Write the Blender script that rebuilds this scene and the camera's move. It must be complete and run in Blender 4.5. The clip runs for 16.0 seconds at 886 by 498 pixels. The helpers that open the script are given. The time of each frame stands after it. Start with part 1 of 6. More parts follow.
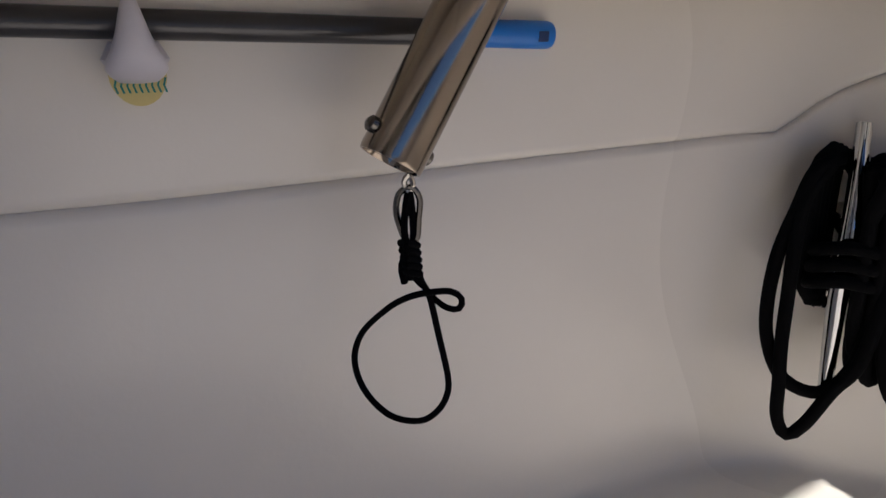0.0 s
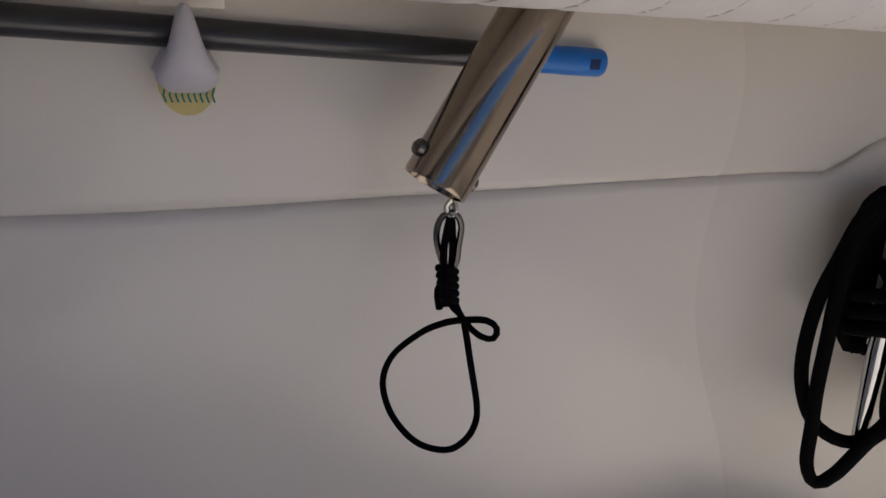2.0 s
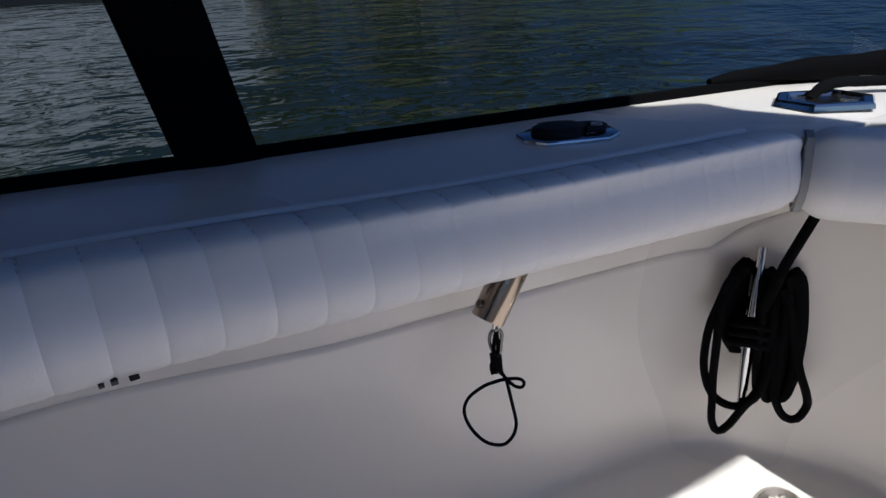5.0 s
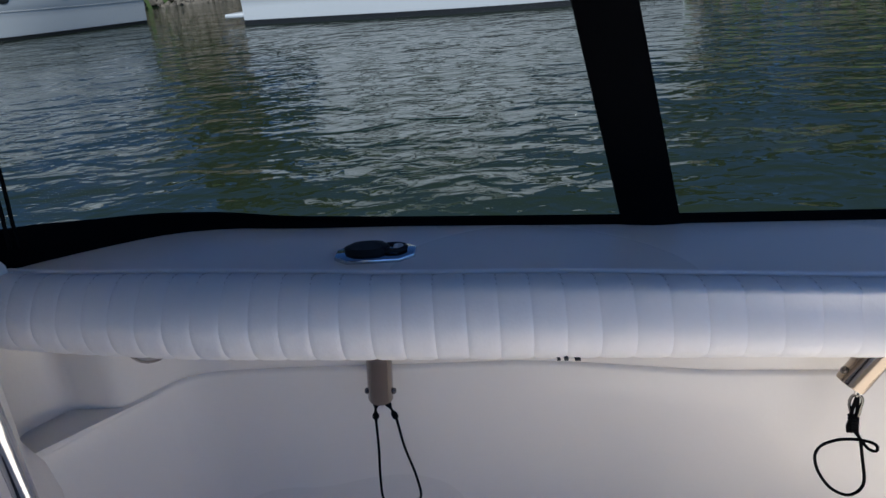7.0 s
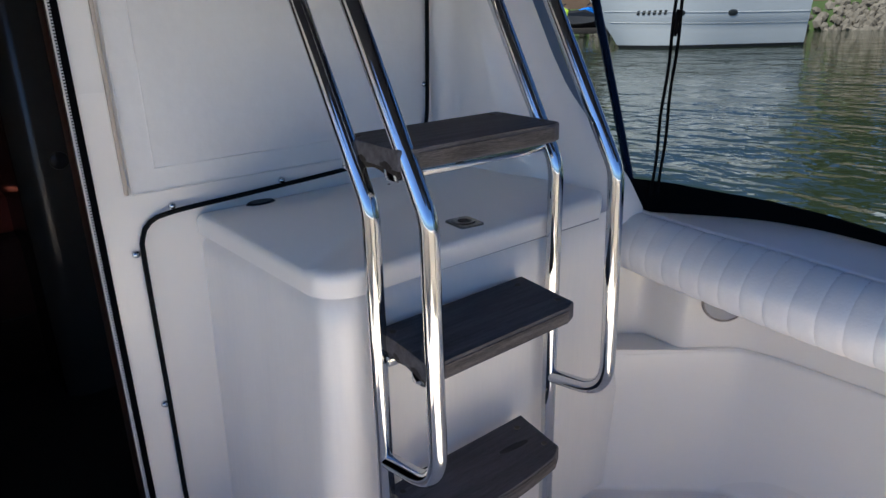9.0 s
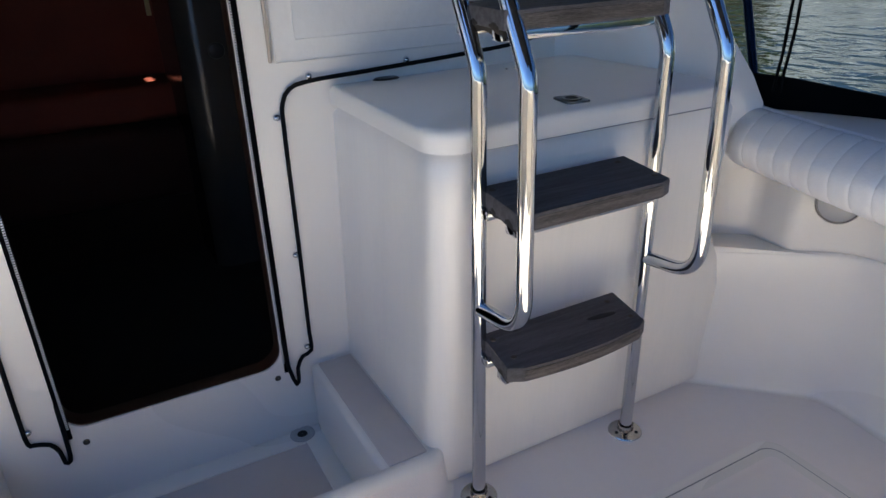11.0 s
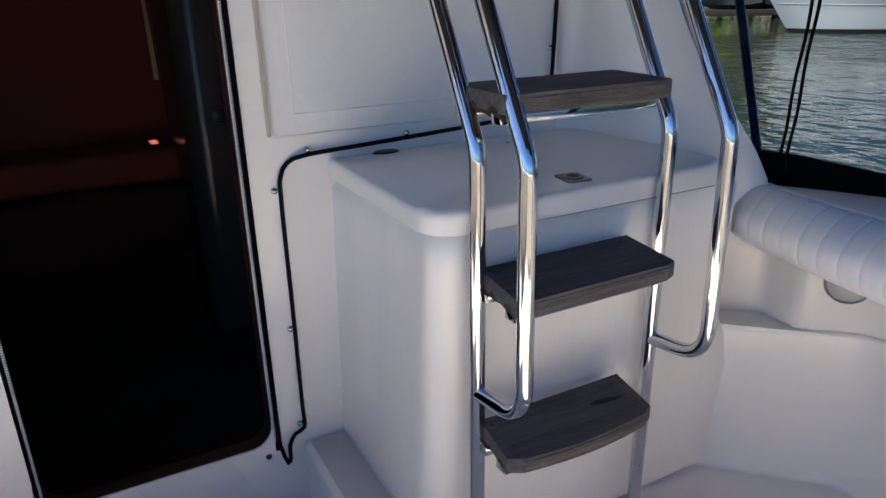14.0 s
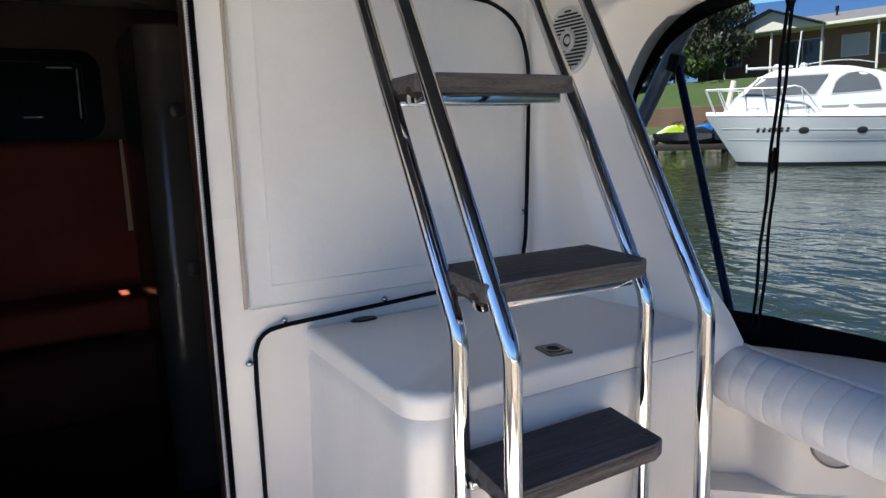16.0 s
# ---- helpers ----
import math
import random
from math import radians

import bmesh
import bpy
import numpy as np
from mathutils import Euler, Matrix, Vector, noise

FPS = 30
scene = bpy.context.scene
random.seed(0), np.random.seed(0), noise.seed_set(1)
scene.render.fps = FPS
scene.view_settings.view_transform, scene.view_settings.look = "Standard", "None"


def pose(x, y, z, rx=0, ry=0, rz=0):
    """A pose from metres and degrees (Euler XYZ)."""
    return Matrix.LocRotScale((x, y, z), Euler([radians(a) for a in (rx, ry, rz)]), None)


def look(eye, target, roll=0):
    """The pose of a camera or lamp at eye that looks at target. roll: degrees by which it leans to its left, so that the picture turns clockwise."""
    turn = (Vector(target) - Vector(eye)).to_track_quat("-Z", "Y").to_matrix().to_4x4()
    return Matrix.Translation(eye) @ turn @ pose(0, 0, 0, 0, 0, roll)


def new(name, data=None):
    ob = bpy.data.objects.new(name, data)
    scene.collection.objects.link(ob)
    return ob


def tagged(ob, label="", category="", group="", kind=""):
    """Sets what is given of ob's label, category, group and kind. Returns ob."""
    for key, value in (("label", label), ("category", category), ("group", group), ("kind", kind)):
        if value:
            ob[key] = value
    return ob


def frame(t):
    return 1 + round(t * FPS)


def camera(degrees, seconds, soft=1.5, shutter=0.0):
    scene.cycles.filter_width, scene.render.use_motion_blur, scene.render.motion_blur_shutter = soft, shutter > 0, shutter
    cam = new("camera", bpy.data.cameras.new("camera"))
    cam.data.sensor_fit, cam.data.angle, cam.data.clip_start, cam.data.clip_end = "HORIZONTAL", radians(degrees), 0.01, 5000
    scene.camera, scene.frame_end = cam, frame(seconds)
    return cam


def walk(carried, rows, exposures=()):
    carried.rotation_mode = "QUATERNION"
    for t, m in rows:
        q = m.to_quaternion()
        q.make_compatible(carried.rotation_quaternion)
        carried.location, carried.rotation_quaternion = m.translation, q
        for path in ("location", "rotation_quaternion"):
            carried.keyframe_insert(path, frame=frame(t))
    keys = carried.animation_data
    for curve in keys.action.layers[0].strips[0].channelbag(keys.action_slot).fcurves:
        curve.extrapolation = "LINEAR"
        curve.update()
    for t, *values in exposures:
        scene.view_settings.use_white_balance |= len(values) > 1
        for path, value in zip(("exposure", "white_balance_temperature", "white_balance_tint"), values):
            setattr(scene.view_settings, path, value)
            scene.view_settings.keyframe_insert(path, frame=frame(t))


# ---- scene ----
cam = camera(65.7, 16.0)
PATH = [
    (0, (1.696, 0.878, 0.607), (2.73, 2.447, -0.077), 0.6),
    (0.5, (1.697, 0.895, 0.608), (2.704, 2.483, -0.074), 2.1),
    (1, (1.696, 0.902, 0.606), (2.71, 2.487, -0.072), 2.3),
    (1.5, (1.693, 0.909, 0.611), (2.719, 2.499, -0.037), 2.6),
    (2, (1.69, 0.9, 0.618), (2.683, 2.501, -0.053), 3.7),
    (2.5, (1.683, 0.889, 0.622), (2.681, 2.48, -0.064), 3.8),
    (3, (1.67, 0.878, 0.621), (2.664, 2.485, -0.034), 4.2),
    (3.2, (1.667, 0.875, 0.622), (2.66, 2.485, -0.029), 4.2),
    (5.3, (1.419, 0.587, 1.058), (2.325, 2.136, 0.172), -3.6),
    (5.5, (1.412, 0.564, 1.089), (2.103, 2.224, 0.21), -4.0),
    (5.8, (1.370, 0.568, 1.120), (1.853, 2.294, 0.232), -4.1),
    (6, (1.350, 0.548, 1.135), (1.818, 2.273, 0.23), -4.0),
    (6.5, (1.325, 0.45, 1.163), (1.698, 2.22, 0.307), -3.6),
    (7, (1.328, 0.357, 1.2), (1.248, 2.194, 0.412), -5.2),
    (7.5, (1.358, 0.318, 1.223), (0.654, 2.035, 0.477), -5.4),
    (8, (1.365, 0.252, 1.22), (0.111, 1.649, 0.53), -4.3),
    (8.5, (1.374, 0.185, 1.217), (-0.037, 1.465, 0.61), -3.1),
    (9, (1.391, 0.106, 1.196), (-0.064, 1.315, 0.552), -1.9),
    (9.5, (1.428, 0.063, 1.17), (-0.095, 1.179, 0.504), -1.7),
    (10, (1.509, 0.07, 1.146), (-0.104, 0.998, 0.412), -1.4),
    (10.2, (1.529, 0.07, 1.132), (-0.085, 0.957, 0.358), -1.1),
    (12.3, (1.53, 0.055, 1.124), (-0.066, 0.902, 0.263), -2.4),
    (12.5, (1.53, 0.056, 1.123), (-0.069, 0.9, 0.267), -2.4),
    (13, (1.527, 0.068, 1.127), (-0.08, 0.92, 0.296), -2.2),
    (13.5, (1.508, 0.083, 1.14), (-0.12, 0.943, 0.358), -2.1),
    (14, (1.488, 0.1, 1.156), (-0.174, 0.98, 0.472), -1.5),
    (14.5, (1.474, 0.096, 1.182), (-0.215, 1.001, 0.61), -1.0),
    (15, (1.474, 0.104, 1.21), (-0.228, 1.04, 0.731), -2.0),
    (15.5, (1.465, 0.101, 1.229), (-0.229, 1.083, 0.829), -1.9),
    (16, (1.454, 0.103, 1.241), (-0.243, 1.109, 0.913), -1.8),
]
walk(cam, [(t, look(eye, target, roll)) for t, eye, target, roll in PATH],
     exposures=[(0, 0.01, 6180, 9), (1.5, -0.06, 6180, 9), (3.2, -0.06, 6180, 9), (5.3, 0.03, 5700, 8), (6.5, 0.7, 5900, 6), (7.2, 1.15, 6100, 5), (8.0, 1.35, 6400, 5), (9.0, 1.75, 6500, 4), (10.0, 1.72, 6600, 2),
                (12.5, 1.95, 6700, 3), (14.3, 1.8, 6750, 4), (16.0, 2.08, 6900, 4)])

# ---- world and sun ----
SUN_TO = Vector((-0.05, -0.51, 0.82)).normalized()
world = bpy.data.worlds.new("sky")
scene.world = world
world.use_nodes = True
wt = world.node_tree
sky = wt.nodes.new("ShaderNodeTexSky")
sky.sky_type = 'NISHITA'
sky.sun_disc = False
sky.ozone_density = 5.0
sky.dust_density = 0.8
sky.air_density = 0.65
sky.sun_elevation = math.asin(SUN_TO.z)
sky.sun_rotation = math.atan2(SUN_TO.x, SUN_TO.y)
clear = wt.nodes.new("ShaderNodeMix")  # a deep clear blue
clear.data_type, clear.blend_type = 'RGBA', 'MULTIPLY'
clear.inputs["Factor"].default_value = 1.0
clear.inputs["B"].default_value = (0.71, 0.93, 1.25, 1)
wt.links.new(sky.outputs[0], clear.inputs["A"])
wt.links.new(clear.outputs["Result"], wt.nodes["Background"].inputs[0])
wt.nodes["Background"].inputs[1].default_value = 0.058
sun_data = bpy.data.lights.new("sun", 'SUN')
sun_data.energy, sun_data.angle, sun_data.color = 5.0, radians(0.5), (1.0, 0.93, 0.84)
sun = new("sun", sun_data)
sun.rotation_mode = 'QUATERNION'
sun.rotation_quaternion = SUN_TO.to_track_quat("Z", "Y")


# ---- materials ----
def material(name, color, rough=0.5, metal=0.0, dark=None, scale=6.0, amount=0.25, bump=0.0, bump_scale=200.0,
             coat=0.0, spec=0.5, stretch=(1, 1, 1), vary=0.0, fine=0.0, detail=5, span=(0.30, 1.55)):
    """Principled surface: broad stains, finer grain, fine relief and a little change from piece to piece."""
    m = bpy.data.materials.new(name)
    m.use_nodes = True
    nt = m.node_tree
    bsdf = nt.nodes["Principled BSDF"]
    n, l = nt.nodes, nt.links
    bsdf.inputs["Roughness"].default_value = rough
    bsdf.inputs["Metallic"].default_value = metal
    bsdf.inputs["Specular IOR Level"].default_value = spec
    bsdf.inputs["Coat Weight"].default_value = coat
    bsdf.inputs["Coat Roughness"].default_value = 0.14
    co = n.new("ShaderNodeTexCoord")
    mp = n.new("ShaderNodeMapping")
    mp.inputs["Scale"].default_value = stretch
    l.new(co.outputs["Object"], mp.inputs[0])
    big = n.new("ShaderNodeTexNoise")
    big.inputs["Scale"].default_value = scale
    big.inputs["Detail"].default_value = detail
    l.new(mp.outputs[0], big.inputs[0])
    small = n.new("ShaderNodeTexNoise")
    small.inputs["Scale"].default_value = scale * 14
    small.inputs["Detail"].default_value = 3
    l.new(mp.outputs[0], small.inputs[0])
    mix = n.new("ShaderNodeMix")
    mix.data_type = 'RGBA'
    a = color
    b = dark if dark else tuple(c * 0.6 for c in color)
    mix.inputs["A"].default_value = (*a, 1)
    mix.inputs["B"].default_value = (*b, 1)
    ma = n.new("ShaderNodeMath")
    ma.operation = 'MULTIPLY_ADD'
    l.new(small.outputs[0], ma.inputs[0])
    ma.inputs[1].default_value = 0.5 + fine
    l.new(big.outputs[0], ma.inputs[2])
    rm = n.new("ShaderNodeMapRange")
    rm.interpolation_type = 'SMOOTHSTEP'
    rm.inputs["From Min"].default_value = span[0] if detail else 0.05
    rm.inputs["From Max"].default_value = span[1] + fine
    rm.inputs["To Max"].default_value = min(1.0, amount * 1.35)
    l.new(ma.outputs[0], rm.inputs["Value"])
    l.new(rm.outputs[0], mix.inputs["Factor"])
    last = mix.outputs["Result"]
    if vary:
        info = n.new("ShaderNodeObjectInfo")
        hsv = n.new("ShaderNodeHueSaturation")
        vr = n.new("ShaderNodeMapRange")
        vr.inputs["To Min"].default_value = 1 - vary
        vr.inputs["To Max"].default_value = 1 + vary
        l.new(info.outputs["Random"], vr.inputs["Value"])
        l.new(vr.outputs[0], hsv.inputs["Value"])
        l.new(last, hsv.inputs["Color"])
        last = hsv.outputs[0]
    l.new(last, bsdf.inputs["Base Color"])
    if not metal:
        rr = n.new("ShaderNodeMapRange")
        rr.inputs["To Min"].default_value = max(0.02, rough - 0.03)
        rr.inputs["To Max"].default_value = min(1, rough + 0.03)
        l.new(big.outputs[0], rr.inputs["Value"])
        l.new(rr.outputs[0], bsdf.inputs["Roughness"])
    if bump:
        bn = n.new("ShaderNodeTexNoise")
        bn.inputs["Scale"].default_value = bump_scale
        bn.inputs["Detail"].default_value = 3
        l.new(mp.outputs[0], bn.inputs[0])
        bp = n.new("ShaderNodeBump")
        bp.inputs["Strength"].default_value = 0.6
        bp.inputs["Distance"].default_value = bump
        l.new(bn.outputs[0], bp.inputs["Height"])
        l.new(bp.outputs[0], bsdf.inputs["Normal"])
    return m


GEL = material("white_gelcoat", (0.82, 0.775, 0.71), 0.28, dark=(0.66, 0.62, 0.57), scale=1.1, amount=0.06, bump=0.0005, bump_scale=90, coat=0.22, detail=1)
GELWORN = material("streaked_gelcoat", (0.82, 0.775, 0.71), 0.3, dark=(0.60, 0.575, 0.54), scale=9, amount=0.34, bump=0.0005, bump_scale=90, coat=0.18, detail=2, stretch=(1, 1, 0.10))
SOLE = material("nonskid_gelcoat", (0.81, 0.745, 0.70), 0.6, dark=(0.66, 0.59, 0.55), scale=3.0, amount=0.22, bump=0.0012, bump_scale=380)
WELLPAD = material("darker_nonskid", (0.60, 0.54, 0.50), 0.65, dark=(0.46, 0.41, 0.38), scale=3.0, amount=0.35, bump=0.0012, bump_scale=380)
VINYL = material("white_vinyl", (0.82, 0.80, 0.78), 0.42, dark=(0.70, 0.67, 0.63), scale=5, amount=0.3, bump=0.0008, bump_scale=160)
THREAD = material("grey_thread", (0.56, 0.53, 0.50), 0.8, scale=60)
CANVAS = material("white_canvas", (0.79, 0.77, 0.73), 0.75, dark=(0.64, 0.61, 0.56), scale=3.5, amount=0.4, bump=0.002, bump_scale=30)
BLACK = material("black_canvas", (0.0035, 0.0035, 0.004), 0.9, spec=0.03, scale=30, amount=0.4, bump=0.0006, bump_scale=600)
PIPING = material("black_piping", (0.004, 0.004, 0.004), 0.75, spec=0.15, scale=30)
ROPE = material("black_braid", (0.004, 0.004, 0.0045), 0.9, spec=0.06, scale=80, bump=0.0012, bump_scale=420)
CHROME = material("polished_stainless", (0.58, 0.595, 0.61), 0.06, 1.0, dark=(0.55, 0.53, 0.50), scale=9, amount=0.3)
STEEL = material("worn_stainless", (0.58, 0.55, 0.51), 0.22, 1.0, dark=(0.36, 0.32, 0.28), scale=18, amount=0.6)
TEAK = material("weathered_teak", (0.115, 0.108, 0.112), 0.8, dark=(0.042, 0.037, 0.037), scale=5, amount=1.0, span=(0.62, 0.92), bump=0.004, bump_scale=26,
                stretch=(20, 1.1, 20), vary=0.15, fine=0.5)
TEAKF = material("worn_teak_edge", (0.125, 0.108, 0.098), 0.8, dark=(0.035, 0.028, 0.025), scale=6, amount=1.0, bump=0.002, bump_scale=30, stretch=(18, 1.2, 18), fine=0.4, span=(0.70, 0.8))
# brown tint stands in for dark surroundings reflected in the steel
TUBE = material("brown_tinted_stainless", (0.37, 0.31, 0.25), 0.15, 1.0, dark=(0.30, 0.26, 0.22), scale=9, amount=0.4)
DARKSTEEL = material("tarnished_steel", (0.17, 0.16, 0.15), 0.25, 1.0, scale=20)
NIGHT = material("black_glass", (0.004, 0.005, 0.005), 0.35, spec=0.05, scale=4)
# red upholstery with shade put into its colour, for the seat under the cushion
REDSHADE = material("shaded_red_upholstery", (0.055, 0.012, 0.008), 0.8, scale=5, amount=0.6)
ROTTEN = material("rotted_wood", (0.028, 0.020, 0.013), 0.9, dark=(0.006, 0.004, 0.003), scale=30, amount=0.9, bump=0.003, bump_scale=90)
TEAKEND = material("teak_end_grain", (0.075, 0.055, 0.035), 0.85, scale=40, amount=0.8)
DARKPOLE = material("graphite_pole", (0.085, 0.085, 0.09), 0.28, 0.6, scale=30)
BLUE = material("blue_plastic", (0.012, 0.20, 0.72), 0.35, scale=12, amount=0.2)
BLUEIN = material("blue_shadow_plastic", (0.01, 0.035, 0.14), 0.6)
HOOKW = material("white_plastic", (0.62, 0.60, 0.66), 0.3, scale=10, amount=0.15)
YELLOW = material("yellow_tape", (0.72, 0.60, 0.25), 0.6, scale=20)
TEAL = material("teal_ink", (0.012, 0.22, 0.20), 0.6, scale=20)
DARKPLAST = material("black_plastic", (0.008, 0.008, 0.010), 0.35, scale=20)
RUBBER = material("black_rubber", (0.006, 0.006, 0.007), 0.55, spec=0.25, scale=30)
GREYPL = material("light_grey_plastic", (0.62, 0.61, 0.60), 0.4, scale=15, amount=0.2)
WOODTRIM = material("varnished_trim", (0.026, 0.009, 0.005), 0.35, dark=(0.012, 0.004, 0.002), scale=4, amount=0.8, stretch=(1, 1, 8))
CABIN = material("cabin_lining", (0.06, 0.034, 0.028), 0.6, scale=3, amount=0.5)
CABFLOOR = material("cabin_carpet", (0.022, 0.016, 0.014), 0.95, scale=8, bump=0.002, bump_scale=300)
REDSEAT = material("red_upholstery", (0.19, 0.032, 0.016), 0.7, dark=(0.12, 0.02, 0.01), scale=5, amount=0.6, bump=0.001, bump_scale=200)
PALEWOOD = material("pale_varnished_wood", (0.62, 0.50, 0.26), 0.35, scale=6, stretch=(8, 8, 1))
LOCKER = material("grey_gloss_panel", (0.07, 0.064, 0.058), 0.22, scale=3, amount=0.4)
DEEP = material("dark_recess", (0.02, 0.018, 0.016), 0.9)
SEAMG = material("grey_sealant", (0.30, 0.30, 0.29), 0.7, scale=30)
LENS = material("frosted_lens", (0.44, 0.43, 0.42), 0.25, scale=20, amount=0.2)
HULLW = material("boat_white", (0.82, 0.83, 0.84), 0.2, dark=(0.7, 0.71, 0.72), scale=0.6, amount=0.3, coat=0.3)
ANTIF = material("dark_bottom_paint", (0.02, 0.022, 0.025), 0.6, scale=2)
TINT = material("tinted_window", (0.05, 0.056, 0.06), 0.05, scale=2)
RAILW = material("bright_rail", (0.80, 0.80, 0.80), 0.38, 0.35)
CABGLASS = material("grey_cabin_glass", (0.15, 0.16, 0.18), 0.06, scale=1.2, amount=0.6)
ROCK = material("grey_riprap", (0.21, 0.18, 0.145), 0.9, dark=(0.10, 0.08, 0.06), scale=1.2, amount=0.9, bump=0.05, bump_scale=3, vary=0.35)
GRASS = material("lawn", (0.052, 0.085, 0.022), 0.95, dark=(0.035, 0.055, 0.015), scale=0.6, amount=0.8, bump=0.04, bump_scale=5)
STAY = material("dark_blue_tube", (0.03, 0.045, 0.08), 0.25, 0.7, scale=10)
GREYTUBE = material("grey_alloy_tube", (0.34, 0.36, 0.40), 0.3, 0.6, scale=8, amount=0.4)
BIMINI = material("dark_canvas_top", (0.02, 0.022, 0.03), 0.9, spec=0.1, scale=8, amount=0.4)
EARTH = material("brown_bank", (0.16, 0.10, 0.065), 0.95, dark=(0.08, 0.05, 0.035), scale=0.5, amount=0.8, bump=0.05, bump_scale=3)
BRICK = material("brown_brick", (0.27, 0.15, 0.095), 0.9, dark=(0.17, 0.09, 0.06), scale=2.5, amount=0.8, bump=0.02, bump_scale=8)
ROOFT = material("grey_roof_tile", (0.21, 0.205, 0.215), 0.7, dark=(0.12, 0.115, 0.12), scale=2, amount=0.7, bump=0.03, bump_scale=6, stretch=(1, 1, 3))
EAVE = material("cream_paint", (0.72, 0.68, 0.60), 0.6, scale=2)
LEAF = material("dark_leaves", (0.035, 0.045, 0.020), 0.7, dark=(0.012, 0.02, 0.007), scale=1.2, amount=0.8, fine=0.3)
LEAFB = material("bright_leaves", (0.10, 0.16, 0.03), 0.7, dark=(0.05, 0.08, 0.015), scale=1.2, amount=0.8)
BARK = material("tree_bark", (0.10, 0.075, 0.055), 0.95, scale=4, bump=0.02, bump_scale=12)
LIME = material("lime_vinyl", (0.42, 0.58, 0.03), 0.5, scale=8, amount=0.4)
TIMBER = material("jetty_timber", (0.035, 0.028, 0.024), 0.9, scale=3, amount=0.7, bump=0.01, bump_scale=30)


def water_material():
    m = bpy.data.materials.new("harbour_water")
    m.use_nodes = True
    n, l = m.node_tree.nodes, m.node_tree.links
    b = n["Principled BSDF"]
    b.inputs["Base Color"].default_value = (0.020, 0.030, 0.014, 1)
    b.inputs["Roughness"].default_value = 0.02
    b.inputs["IOR"].default_value = 1.45
    co = n.new("ShaderNodeTexCoord")
    total = None
    for scale, stretch, strength, detail in ((0.40, (1, 1.4, 1), 0.095, 1.0), (1.6, (1, 1.4, 1), 0.050, 1.0), (5.0, (1, 1.3, 1), 0.0125, 1.0)):
        mp = n.new("ShaderNodeMapping")
        mp.inputs["Scale"].default_value = stretch
        mp.inputs["Rotation"].default_value = (0, 0, radians(20 * scale % 33))
        l.new(co.outputs["Object"], mp.inputs[0])
        tx = n.new("ShaderNodeTexNoise")
        tx.inputs["Scale"].default_value = scale
        tx.inputs["Detail"].default_value = detail
        tx.inputs["Distortion"].default_value = 0.6
        l.new(mp.outputs[0], tx.inputs[0])
        mu = n.new("ShaderNodeMath")
        mu.operation = 'MULTIPLY'
        mu.inputs[1].default_value = strength
        l.new(tx.outputs[0], mu.inputs[0])
        if total is None:
            total = mu.outputs[0]
        else:
            ad = n.new("ShaderNodeMath")
            ad.operation = 'ADD'
            l.new(total, ad.inputs[0])
            l.new(mu.outputs[0], ad.inputs[1])
            total = ad.outputs[0]
    bp = n.new("ShaderNodeBump")
    bp.inputs["Strength"].default_value = 1.0
    bp.inputs["Distance"].default_value = 1.0
    l.new(total, bp.inputs["Height"])
    l.new(bp.outputs[0], b.inputs["Normal"])
    return m


def clear_material():
    """Clear flexible plastic: faint gloss, and a strong tint that lowers the exposure of the view outside."""
    m = bpy.data.materials.new("clear_vinyl")
    m.use_nodes = True
    n, l = m.node_tree.nodes, m.node_tree.links
    n.remove(n["Principled BSDF"])
    tr = n.new("ShaderNodeBsdfTransparent")
    tr.inputs[0].default_value = (0.315, 0.345, 0.375, 1)
    gl = n.new("ShaderNodeBsdfGlossy")
    gl.inputs["Roughness"].default_value = 0.05
    fr = n.new("ShaderNodeFresnel")
    fr.inputs[0].default_value = 1.10
    mx = n.new("ShaderNodeMixShader")
    l.new(fr.outputs[0], mx.inputs[0])
    l.new(tr.outputs[0], mx.inputs[1])
    l.new(gl.outputs[0], mx.inputs[2])
    l.new(mx.outputs[0], n["Material Output"].inputs[0])
    return m


WATER = water_material()
CLEAR = clear_material()


# ---- building helpers ----
def finish(name, bm, mat, smooth=True, angle=40):
    me = bpy.data.meshes.new(name)
    bmesh.ops.recalc_face_normals(bm, faces=bm.faces[:])
    if smooth:
        for f in bm.faces:
            f.smooth = True
        for e in bm.edges:
            if len(e.link_faces) == 2 and e.calc_face_angle(0) > radians(angle):
                e.smooth = False
    bm.to_mesh(me)
    bm.free()
    me.materials.append(mat)
    return me


def thing(name, label, category, at=(0, 0, 0), group="", kind=""):
    ob = new(name)
    ob.empty_display_size = 0.05
    ob.location = at
    return tagged(ob, label, category, group, kind)


def part(name, bm, mat, parent, label="", smooth=True, angle=40):
    ob = new(name, finish(name, bm, mat, smooth, angle))
    ob.parent = parent
    if parent.data is None:
        ob.matrix_parent_inverse = Matrix.Translation(parent.location).inverted()
    if label:
        ob["label"] = label
    return ob


def structure(name, bm, mat, label, category, smooth=True, angle=40):
    return tagged(new(name, finish(name, bm, mat, smooth, angle)), label, category, kind="structure")


